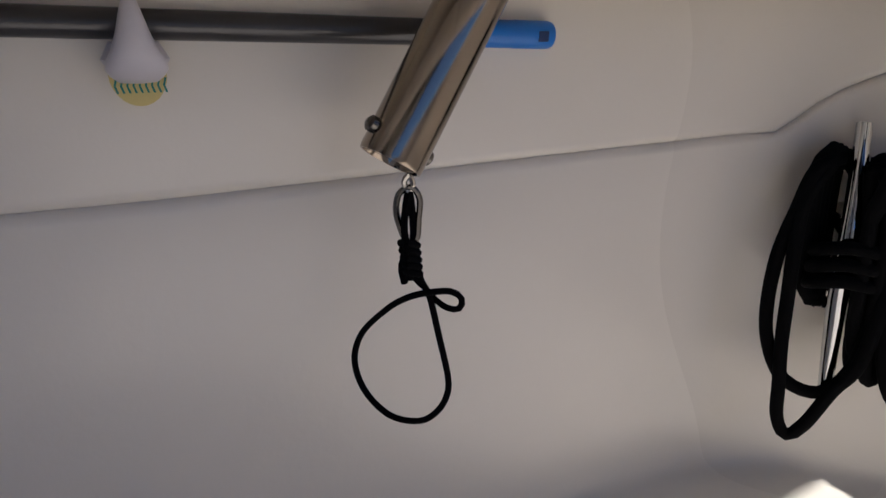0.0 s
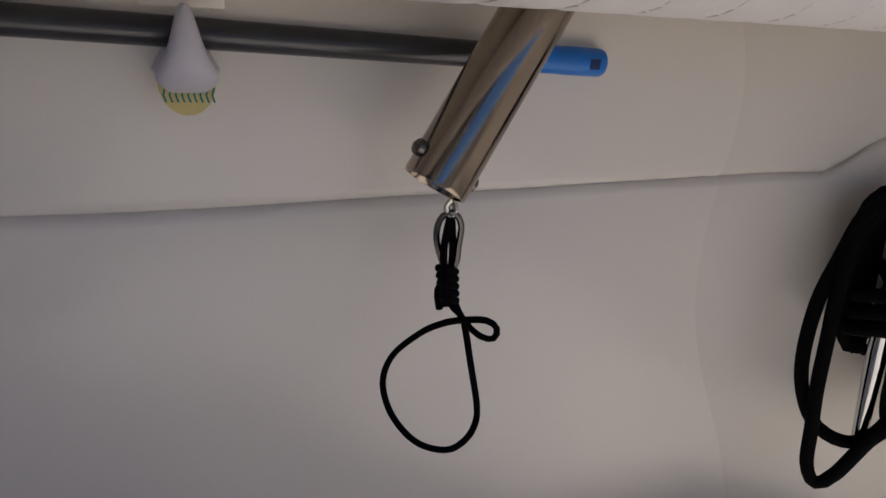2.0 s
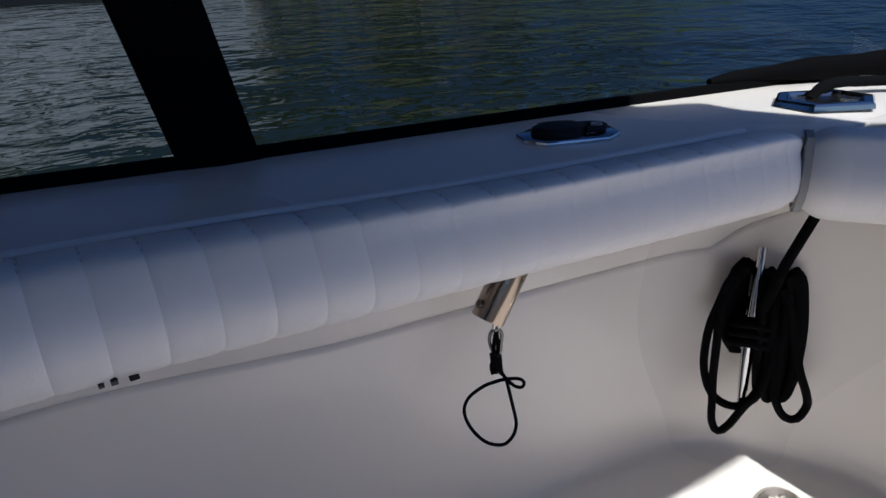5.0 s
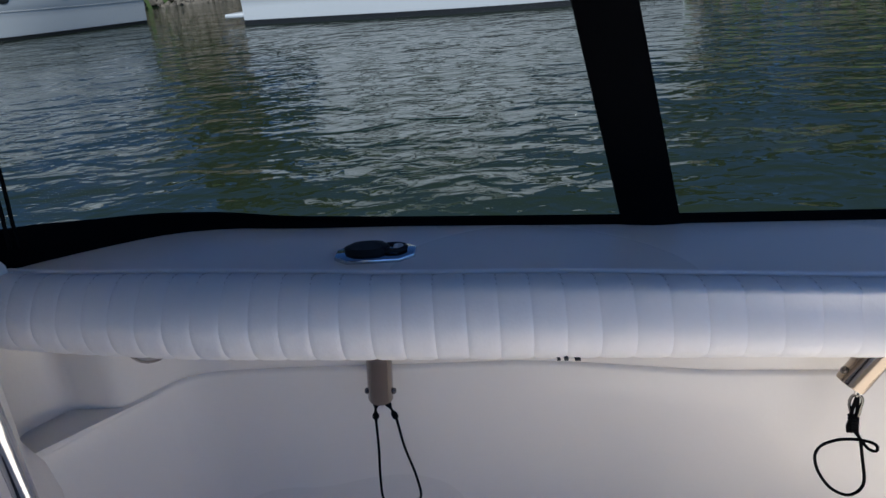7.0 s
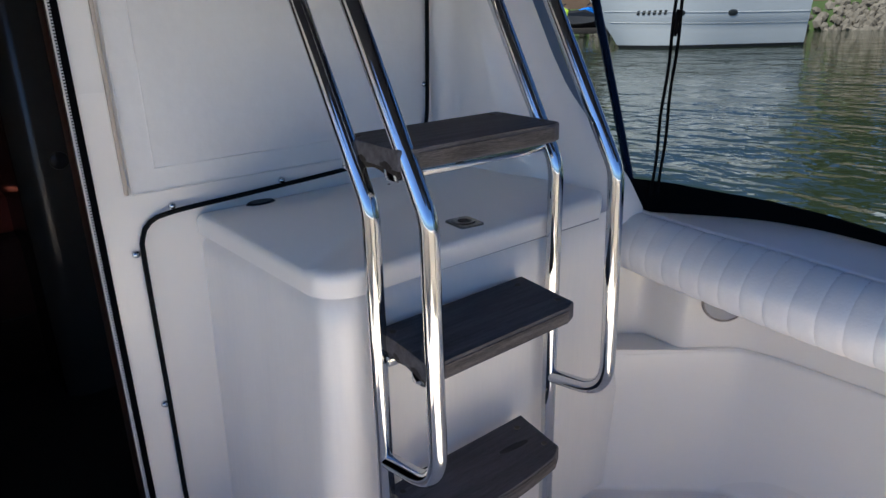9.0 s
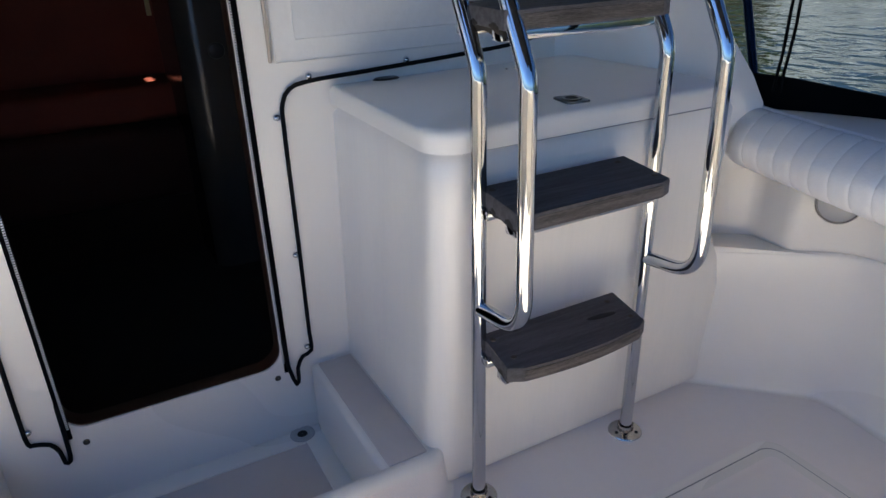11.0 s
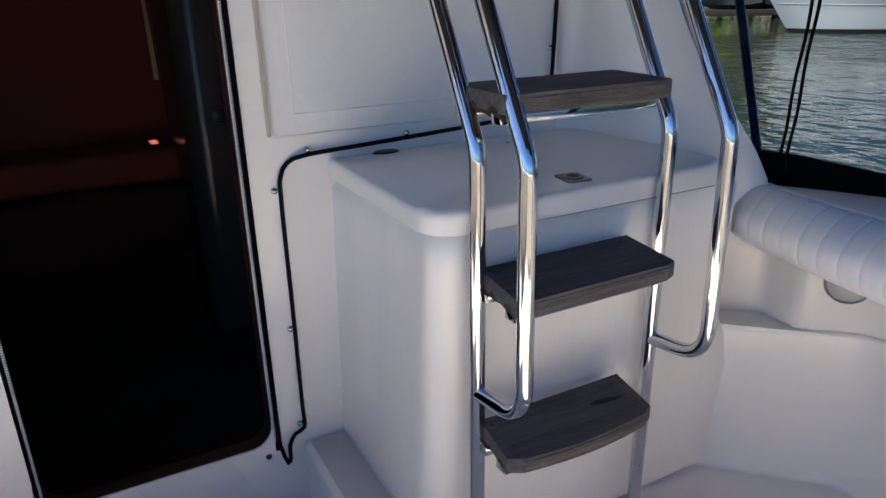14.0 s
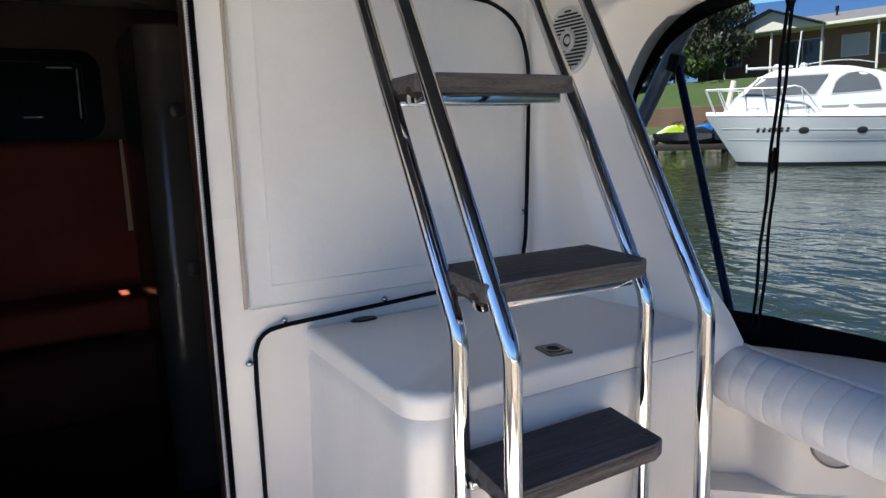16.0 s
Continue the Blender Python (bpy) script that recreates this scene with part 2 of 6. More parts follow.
def box(bm, lo, hi, bevel=0.0, seg=2, m=None):
    vs = [bm.verts.new((x, y, z)) for x in (lo[0], hi[0]) for y in (lo[1], hi[1]) for z in (lo[2], hi[2])]
    fs = [bm.faces.new([vs[i] for i in q]) for q in ((0, 1, 3, 2), (4, 6, 7, 5), (0, 4, 5, 1), (2, 3, 7, 6), (0, 2, 6, 4), (1, 5, 7, 3))]
    if bevel:
        es = list({e for f in fs for e in f.edges})
        r = bmesh.ops.bevel(bm, geom=es, offset=bevel, segments=seg, affect='EDGES', profile=0.5)
        vs = list({v for f in r["faces"] for v in f.verts} | {v for v in vs if v.is_valid})
    if m is not None:
        for v in vs:
            v.co = m @ v.co
    return bm


def loft(bm, rows, closed=False, caps=False):
    """Skin a list of rows of points."""
    grid = [[bm.verts.new(p) for p in row] for row in rows]
    n = len(grid[0])
    for a, b in zip(grid, grid[1:]):
        for i in range(n if closed else n - 1):
            j = (i + 1) % n
            bm.faces.new((a[i], a[j], b[j], b[i]))
    if caps:
        bm.faces.new(grid[0][::-1])
        bm.faces.new(grid[-1])
    return bm


def smooth_path(points, step=0.01):
    """Catmull-Rom through the points."""
    p = [Vector(q) for q in points]
    p = [p[0] * 2 - p[1]] + p + [p[-1] * 2 - p[-2]]
    out = []
    for i in range(1, len(p) - 2):
        k = max(2, int((p[i + 1] - p[i]).length / step))
        for j in range(k):
            t = j / k
            a, b, c, d = p[i - 1], p[i], p[i + 1], p[i + 2]
            out.append(0.5 * (2 * b + (c - a) * t + (2 * a - 5 * b + 4 * c - d) * t * t + (3 * b - a - 3 * c + d) * t ** 3))
    return out + [p[-2]]


def bend_path(points, radius, seg=7):
    """Straight runs joined by round bends."""
    p = [Vector(q) for q in points]
    out = [p[0]]
    for a, b, c in zip(p, p[1:], p[2:]):
        u, v = (a - b).normalized(), (c - b).normalized()
        half = u.angle(v) / 2
        d = min(radius / math.tan(half), (a - b).length * 0.49, (c - b).length * 0.49)
        s, e = b + u * d, b + v * d
        for i in range(seg + 1):
            t = i / seg
            out.append(s * (1 - t) ** 2 + b * 2 * t * (1 - t) + e * t * t)
    return out + [p[-1]]


def sweep(bm, path, r, sides=12, caps=True, flat=1.0):
    """A tube along a path; r may be a number or a function of 0..1."""
    path = [Vector(p) for p in path]
    rows = []
    t0 = (path[1] - path[0]).normalized()
    nrm = t0.orthogonal().normalized()
    for i, p in enumerate(path):
        t = (path[min(i + 1, len(path) - 1)] - path[max(i - 1, 0)]).normalized()
        nrm = (nrm - t * nrm.dot(t)).normalized()
        bi = t.cross(nrm)
        rad = r(i / (len(path) - 1)) if callable(r) else r
        rows.append([p + (nrm * math.cos(a) + bi * math.sin(a) * flat) * rad for a in (2 * math.pi * k / sides for k in range(sides))])
    return loft(bm, rows, closed=True, caps=caps)


def lathe(bm, profile, m=None, sides=24, arc=None):
    """Turn a profile of (radius, height) about z."""
    rows = []
    for k in range(sides):
        a = 2 * math.pi * k / sides
        rows.append([Vector((r * math.cos(a), r * math.sin(a), z)) for r, z in profile])
    if m is not None:
        rows = [[m @ p for p in row] for row in rows]
    rows.append(rows[0])
    loft(bm, rows)
    bmesh.ops.remove_doubles(bm, verts=bm.verts[:], dist=1e-6)
    return bm


def slab(bm, outline, z0, z1, bevel=0.0, seg=2):
    """A flat plate with this outline in plan."""
    lo = [bm.verts.new((x, y, z0)) for x, y in outline]
    hi = [bm.verts.new((x, y, z1)) for x, y in outline]
    n = len(outline)
    bm.faces.new(lo[::-1])
    top = bm.faces.new(hi)
    for i in range(n):
        j = (i + 1) % n
        bm.faces.new((lo[i], lo[j], hi[j], hi[i]))
    if bevel:
        bmesh.ops.bevel(bm, geom=list(top.edges), offset=bevel, segments=seg, affect='EDGES', profile=0.5)
    return bm


def rounded(x0, y0, x1, y1, r, seg=6):
    out = []
    for cx, cy, a0 in ((x1 - r, y1 - r, 0), (x0 + r, y1 - r, 90), (x0 + r, y0 + r, 180), (x1 - r, y0 + r, 270)):
        for k in range(seg + 1):
            a = radians(a0 + 90 * k / seg)
            out.append((cx + r * math.cos(a), cy + r * math.sin(a)))
    return out


def facing(at, normal, spin=0):
    """A pose whose z points along the normal."""
    return Matrix.Translation(at) @ Vector(normal).to_track_quat("Z", "Y").to_matrix().to_4x4() @ pose(0, 0, 0, 0, 0, spin)


# ---- plan of the cockpit: x aft from the cabin bulkhead, y to starboard, z up from the sole ----
def curve(xs, ys, soft=0.09):
    def f(x):
        return float(np.mean([np.interp(x + d, xs, ys) for d in np.linspace(-soft, soft, 9)]))
    return f


outer = curve((0.30, 0.44, 0.60, 0.72, 0.85, 0.98, 1.2, 1.6, 2.06, 2.3, 2.57, 2.9), (1.45, 1.495, 1.585, 1.64, 1.645, 1.615, 1.585, 1.512, 1.442, 1.405, 1.36, 1.30), 0.05)
seam = curve((0.2, 0.42, 0.6, 0.83, 1.2, 1.5, 1.79, 1.95, 2.3, 2.5), (1.545, 1.50, 1.455, 1.425, 1.355, 1.312, 1.25, 1.222, 1.18, 1.16))
under = curve((0.2, 0.42, 0.58, 0.84, 1.15, 1.47, 1.6, 1.8, 2.0, 2.13, 2.37, 2.6), (1.475, 1.43, 1.39, 1.335, 1.296, 1.262, 1.24, 1.211, 1.187, 1.168, 1.142, 1.12))
liner = curve((0.6, 0.75, 0.9, 1.15, 1.5, 1.75, 2.0, 2.2, 2.37, 2.6), (1.61, 1.602, 1.588, 1.545, 1.49, 1.425, 1.395, 1.365, 1.335, 1.30), 0.06)
TOP = 0.73
ROOF_END = 2.95
CEIL_END = 1.15


def inward(path):
    """Unit vectors in plan that point into the cockpit along a path that runs aft on starboard."""
    out = []
    for i, p in enumerate(path):
        a, b = path[max(i - 1, 0)], path[min(i + 1, len(path) - 1)]
        d = Vector((b[0] - a[0], b[1] - a[1])).normalized()
        out.append(Vector((d.y, -d.x)))
    return out


# ---- cockpit sole, companionway well ----
bm = bmesh.new()
slab(bm, [(0.50, -1.40), (2.75, -1.40), (2.75, 1.66), (0.05, 1.66), (0.05, 0.60), (0.50, 0.60)], -0.30, 0.0)
structure("floor", bm, SOLE, "pale textured non-skid fibreglass cockpit sole", "deck floor", smooth=False)
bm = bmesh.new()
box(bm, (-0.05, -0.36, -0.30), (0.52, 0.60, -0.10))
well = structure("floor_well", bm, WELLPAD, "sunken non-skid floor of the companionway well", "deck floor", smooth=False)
bm = bmesh.new()
# margins of the well floor in smooth gelcoat
box(bm, (0.0, 0.415, -0.102), (0.50, 0.475, -0.094), 0.003)
box(bm, (0.0, -0.30, -0.102), (0.06, 0.415, -0.095), 0.003)
part("well_margin", bm, GEL, well)
bm = bmesh.new()
box(bm, (0.005, 0.465, -0.15), (0.478, 0.612, 0.105), 0.014, 3)
ledge = structure("step_ledge", bm, GEL, "white moulded side ledge of the companionway well", "step")
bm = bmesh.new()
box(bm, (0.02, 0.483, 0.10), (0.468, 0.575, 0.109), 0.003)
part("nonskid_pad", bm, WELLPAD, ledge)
bm = bmesh.new()
box(bm, (0.005, -0.55, -0.15), (0.50, -0.25, 0.105), 0.014, 3)
ledge = structure("step_ledge", bm, GEL, "white moulded side ledge of the companionway well", "step")
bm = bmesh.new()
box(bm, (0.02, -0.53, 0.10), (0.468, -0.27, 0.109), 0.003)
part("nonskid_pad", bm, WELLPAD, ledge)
bm = bmesh.new()
box(bm, (0.0, -1.39, -0.30), (0.50, -0.545, 0.103), 0.012, 2)
structure("port_locker", bm, GEL, "plain white moulded locker on the port side of the well", "locker")
bm = bmesh.new()
rim_rows = [(-1.40, 0.0), (-0.9, 0.0), (-0.3, 0.0), (0.2, 0.0), (0.56, 0.0), (0.575, 0.03), (0.59, 0.10), (0.602, 0.22), (0.613, 0.40), (0.624, 0.65), (0.634, 1.0)]


def rim_line(pts):
    """Rows of a profile that draws back into the locker at its starboard end."""
    return [[Vector((x - 0.07 * g, y, z)) for x, z in pts] for y, g in rim_rows]


loft(bm, rim_line([(0.460, -0.15), (0.460, 0.085), (0.463, 0.099), (0.471, 0.107), (0.484, 0.109), (0.494, 0.105), (0.500, 0.097), (0.503, 0.086)]))
rim = structure("well_rim", bm, GEL, "white rounded fibreglass rim between the well and the sole", "rim")
bm = bmesh.new()
loft(bm, rim_line([(0.503, 0.086), (0.507, 0.055), (0.511, 0.026), (0.516, 0.011), (0.526, 0.004), (0.540, 0.001)]))
part("rim_face", bm, SOLE, rim, "pale non-skid face towards the sole")
bm = bmesh.new()
lathe(bm, [(0.010, -0.004), (0.014, 0.001), (0.017, 0.0035), (0.019, 0.002), (0.026, 0.004), (0.033, 0.002), (0.034, -0.006)], facing((0.024, 0.415, -0.094), (0, 0, 1)))
drain = thing("floor_drain", "round white plastic drain in the well floor", "drain", (0.024, 0.415, -0.094))
part("flange", bm, LENS, drain)
bm = bmesh.new()
lathe(bm, [(0.0005, 0.0015), (0.0135, 0.0015), (0.014, -0.006)], facing((0.024, 0.415, -0.094), (0, 0, 1)))
part("hole", bm, DEEP, drain, "dark drain hole")

# deck hatch let into the sole, with its groove
hatch = thing("deck_hatch", "pale non-skid hatch lid flush in the cockpit sole", "hatch", (1.2, 0.6, 0.0))
bm = bmesh.new()
slab(bm, rounded(0.735, -0.372, 1.972, 1.360, 0.050), -0.004, 0.0022, 0.002)
part("surround", bm, GEL, hatch, "smooth white band round the hatch")
bm = bmesh.new()
slab(bm, rounded(0.757, -0.35, 1.95, 1.338, 0.035), -0.004, 0.0035, 0.002)
part("groove", bm, SEAMG, hatch, "dark grey sealing gap round the lid")
bm = bmesh.new()
slab(bm, rounded(0.762, -0.345, 1.945, 1.333, 0.033), -0.002, 0.0060, 0.002)
lid = part("lid", bm, GEL, hatch, "smooth white moulded edge")
bm = bmesh.new()
slab(bm, rounded(0.786, -0.320, 1.920, 1.309, 0.022), 0.0055, 0.0072, 0.0006)
part("nonskid_pad", bm, SOLE, lid, "pale pinkish non-skid panel")

# aft scupper drain
scup = thing("scupper_drain", "round chrome scupper with a dark grille in the aft corner", "drain", (2.475, 1.11, 0.0))
m = facing((2.436, 1.094, 0.030), (-0.22, -0.16, 1)) @ Matrix.Scale(1.12, 4)
bm = bmesh.new()
lathe(bm, [(0.024, -0.012), (0.026, 0.002), (0.036, 0.004), (0.042, -0.002), (0.043, -0.012)], m)
part("collar", bm, STEEL, scup)
bm = bmesh.new()
lathe(bm, [(0.0005, -0.006), (0.025, -0.006), (0.025, -0.012)], m)
part("bowl", bm, DEEP, scup)
bm = bmesh.new()
for k in range(-2, 3):
    w = math.sqrt(0.024 ** 2 - (k * 0.008) ** 2)
    sweep(bm, [m @ Vector((k * 0.008, -w, -0.001)), m @ Vector((k * 0.008, w, -0.001))], 0.0014, 6)
    sweep(bm, [m @ Vector((-w, k * 0.008, -0.001)), m @ Vector((w, k * 0.008, -0.001))], 0.0014, 6)
part("grille", bm, GREYPL, scup)

# ---- starboard liner, aft corner and transom ----
low_plan = [(0.405, 1.18), (0.428, 1.298), (0.440, 1.326), (0.455, 1.348), (0.475, 1.371), (0.53, 1.428), (0.60, 1.499), (0.655, 1.556), (0.682, 1.581), (0.706, 1.596), (0.74, 1.6015), (0.79, 1.601)]
low_plan += [(x, liner(x)) for x in np.arange(0.85, 2.01, 0.05)]


def eased(points, step=0.02, passes=14):
    """The same line in even steps, its bends spread out and its ends kept."""
    p = np.array(points)
    d = np.concatenate(([0.0], np.cumsum(np.hypot(*np.diff(p, axis=0).T))))
    at = np.linspace(0, d[-1], int(d[-1] / step))
    q = np.stack([np.interp(at, d, p[:, k]) for k in (0, 1)], axis=1)
    for _ in range(passes):
        q[1:-1] = (q[:-2] + q[1:-1] + q[2:]) / 3
    return [tuple(v) for v in q.tolist()]


low_plan += eased([(x, liner(x)) for x in np.arange(2.04, 2.36, 0.04)] + [(2.405, 1.328), (2.44, 1.314), (2.465, 1.285), (2.52, 1.205), (2.57, 1.125), (2.59, 1.085), (2.605, 1.03), (2.61, 0.9)])
low_plan += [(2.61, 0.5), (2.61, -1.36)]
nin = inward(low_plan)


def drop(x):
    return float(np.interp(x, (0.47, 0.75, 1.4, 2.0, 2.3, 2.425, 2.46, 2.52, 2.6), (0.056, 0.037, -0.004, -0.009, -0.015, -0.020, -0.062, -0.11, -0.13)))


rows = []
for off, z in ((0.125, 0.002), (0.121, 0.015), (0.113, 0.0215), (0.10, 0.0240), (0.034, 0.026), (0.020, 0.0285), (0.009, 0.035), (0.0025, 0.045), (0.0, 0.060), (0.0, 0.16), (0.0, 0.27), (0.0, 0.36), (0.0, 0.4400), (-0.0008, 0.4435), (-0.0026, 0.4465), (-0.0050, 0.4490), (-0.012, 0.4515)):
    row = []
    for p, n in zip(low_plan, nin):
        aft = float(np.interp(p[0], (1.9, 2.15), (0.0, 1.0)))  # the raised margin is only in the aft part
        o2 = off if off < 0 else off * (0.14 + 0.86 * aft)
        z2 = z if z > 0.07 else z * (aft + (1 - aft) * 0.35 * (0.12 + 0.88 * max(0, 0.05 - off) / 0.05))
        row.append(Vector((p[0] + n.x * o2, p[1] + n.y * o2, z2 + 0.001 - drop(p[0]) * min(1, z / 0.4))))
    rows.append(row)
bm = bmesh.new()
loft(bm, rows)
structure("wall_starboard", bm, GEL, "white glossy fibreglass cockpit side and transom liner", "wall", angle=60)
rows = []
corner_plan = [(0.405, 1.18), (0.428, 1.298)] + [(0.472 + 0.6995 * s, 1.368 + 0.7146 * s) for s in (0.0, 0.01, 0.03, 0.06, 0.09, 0.115, 0.13, 0.15, 0.17, 0.183, 0.20, 0.23)]
corner_plan += low_plan[7:]
cin = inward(corner_plan)
for off, z in ((-0.012, 0.4495), (-0.0050, 0.4525), (-0.0026, 0.4550), (-0.0008, 0.4585), (0.0, 0.4625), (0.0, 0.56), (-0.001, 0.66), (-0.02, 0.705), (-0.05, 0.715)):
    row = []
    for p, n in zip(corner_plan, cin):
        back = np.interp((p[0] - 0.472) / 0.6995, (-0.03, 0.0, 0.03, 0.09, 0.115, 0.13, 0.183, 0.20, 0.40), (0.03, 0.075, 0.088, 0.092, 0.092, 0.075, 0.012, 0.006, 0.0))  # pocket in the corner
        row.append(Vector((p[0] + n.x * (off - back), p[1] + n.y * (off - back), z - drop(p[0]) * max(0, 0.7 - z) / 0.25)))
    rows.append(row)
bm = bmesh.new()
loft(bm, rows)
structure("wall_starboard_upper", bm, GEL, "white fibreglass panel under the side coaming", "wall", angle=60)
# ledge behind the forward corner
bm = bmesh.new()
slab(bm, [(0.38, 1.24), (0.436, 1.322), (0.475, 1.373), (0.53, 1.430), (0.60, 1.501), (0.66, 1.562), (0.66, 1.66), (0.36, 1.60)], 0.36, 0.4045, 0.004)
structure("wall_ledge", bm, GEL, "narrow moulded ledge in the forward corner", "ledge")

# coaming top, deck edge and topsides
bm = bmesh.new()
xs = list(np.arange(0.34, 2.96, 0.06))
rows = []
for x in xs:
    o, s = outer(x), seam(x)
    rows.append([Vector((x, s - 0.035, 0.668)), Vector((x, s - 0.035, TOP - 0.004)), Vector((x, s + 0.01, TOP)), Vector((x, (o + s) / 2, TOP + 0.003)), Vector((x, o - 0.01, TOP)),
                 Vector((x, o + 0.02, TOP - 0.002)), Vector((x, o + 0.045, TOP - 0.012)), Vector((x, o + 0.055, TOP - 0.035)), Vector((x, o + 0.075, 0.55)), Vector((x, o + 0.03, 0.1)), Vector((x, o - 0.12, -0.55))])
loft(bm, rows)
structure("coaming", bm, GEL, "white fibreglass side coaming and topside", "coaming", angle=50)
bm = bmesh.new()
loft(bm, [[Vector((x, seam(x) - 0.034, 0.669)), Vector((x, liner(x) + 0.03, 0.70))] for x in xs if x < 2.5])
structure("coaming_soffit", bm, GEL, "white underside of the coaming", "soffit")
bm = bmesh.new()
box(bm, (2.47, -1.40, 0.62), (3.05, 1.22, TOP - 0.003), 0.02, 3)
box(bm, (2.63, -1.40, -0.55), (3.02, 1.20, 0.62))
structure("transom", bm, GEL, "white fibreglass transom with a broad flat top", "transom")
bm = bmesh.new()
box(bm, (-0.3, -1.80, -0.55), (2.95, -1.38, TOP - 0.002), 0.02, 3)
structure("wall_port", bm, GEL, "white fibreglass port side and coaming", "wall")

# ---- cabin bulkhead with the door opening ----
DY0, DY1, DZ0, DZ1 = -0.115, 0.395, 0.118, 1.74
bm = bmesh.new()
ring = [(y, z) for y, z in rounded(DY0, DZ0, DY1, DZ1, 0.055, 8)]
yc, zc = (DY0 + DY1) / 2, (DZ0 + DZ1) / 2
Y0, Y1, Z0, Z1 = -1.60, 1.56, -0.31, 1.95
border = []
for k, (y, z) in enumerate(ring):
    corner, step = divmod(k, 9)
    a, b = ((Y1, ring[0][1]), (ring[8][0], Z1)), ((ring[9][0], Z1), (Y0, ring[17][1]))
    sets = [((Y1, ring[0][1]), (Y1, Z1), (ring[8][0], Z1)), ((ring[9][0], Z1), (Y0, Z1), (Y0, ring[17][1])), ((Y0, ring[18][1]), (Y0, Z0), (ring[26][0], Z0)), ((ring[27][0], Z0), (Y1, Z0), (Y1, ring[35][1]))]
    border.append(sets[corner][0 if step < 4 else 1 if step == 4 else 2])
rows = [[Vector((0.0, y, z)) for y, z in border], [Vector((0.0, y, z)) for y, z in ring], [Vector((-0.045, y, z)) for y, z in ring], [Vector((-0.045, y, z)) for y, z in border]]
loft(bm, rows, closed=True)
bmesh.ops.remove_doubles(bm, verts=bm.verts[:], dist=1e-5)
bmesh.ops.dissolve_degenerate(bm, edges=bm.edges[:], dist=1e-6)
bulk = structure("wall_bulkhead", bm, GEL, "white fibreglass cabin bulkhead with a round-cornered doorway", "wall", angle=35)
bm = bmesh.new()
rows = []
for d, x in ((0.0, -0.047), (0.0, -0.006), (0.002, -0.005), (0.004, -0.010), (0.004, -0.047)):
    rows.append([Vector((x, y + (yc - y) / abs(yc - y) * d, z + (zc - z) / abs(zc - z) * d * (1 if abs(z - zc) > 0.6 else 0))) for y, z in ring])
loft(bm, rows, closed=True)
part("door_lining", bm, WOODTRIM, bulk, "reddish varnished wooden door lining")
for y, z in ((-0.080, 0.078), (0.378, 0.088)):
    bm = bmesh.new()
    lathe(bm, [(0.0003, 0.0035), (0.004, 0.0035), (0.0075, 0.002), (0.008, 0.0)], facing((0.001, y, z), (1, 0, 0)), 14)
    part("screw", bm, DARKSTEEL, bulk)

# zips of the door curtain
for y, sgn, label in ((0.405, 1, "zip"), (-0.112, -1, "zip")):
    track = thing("door_zip", "black zip tape with white teeth beside the doorway", "zip", (0.004, y, 0.15), "zips beside the doorway")
    bm = bmesh.new()
    box(bm, (0.0, y - 0.008, 0.10), (0.007, y + 0.008, 1.75), 0.002)
    part("tape", bm, BLACK, track)
    bm = bmesh.new()
    z = 0.13
    while z < 1.74:
        box(bm, (0.006, y - 0.0050 - 0.006 * sgn, z), (0.0085, y + 0.0005 - 0.006 * sgn, z + 0.0026))
        z += 0.0056
    ob = part("teeth", bm, GREYPL, track, "row of small white zip teeth", smooth=False)
    ob["kind"] = "stuff"

# fabric cover over the bulkhead, its piping and snaps
flap = thing("canvas_cover", "off-white fabric privacy cover buttoned to the bulkhead", "cover", (0.0, 0.85, 0.88))
bm = bmesh.new()
rows = []
for i in range(25):
    v = i / 24
    row = []
    for j in range(33):
        u = j / 32
        y, z = 0.476 + u * 0.742, 0.885 + v * 0.84
        edge = min(1, 12 * min(u, 1 - u, v + 0.02))
        wave = 0.0035 * math.sin(9 * u + 3 * v) * math.sin(4 * v + 1) + 0.002 * noise.noise((u * 6, v * 7, 1.5))
        row.append(Vector((0.006 + 0.006 * edge + max(0, wave) * edge, y, z)))
    rows.append(row)
loft(bm, rows)
part("fabric", bm, CANVAS, flap)
for a, b in (((0.476, 0.884), (0.476, 1.72)), ((0.476, 0.884), (1.215, 0.884)), ((0.524, 0.93), (0.524, 1.72)), ((0.524, 0.93), (1.21, 0.93))):
    bm = bmesh.new()
    sweep(bm, [(0.0135, a[0], a[1]), (0.0135, b[0], b[1])], 0.0012, 6)
    part("hem", bm, CANVAS, flap)
bm = bmesh.new()
box(bm, (0.004, 0.462, 0.885), (0.012, 0.470, 1.72), 0.003)
part("edge_strip", bm, material("beige_edge_tape", (0.46, 0.40, 0.33), 0.7, scale=20), flap, "beige edge tape")

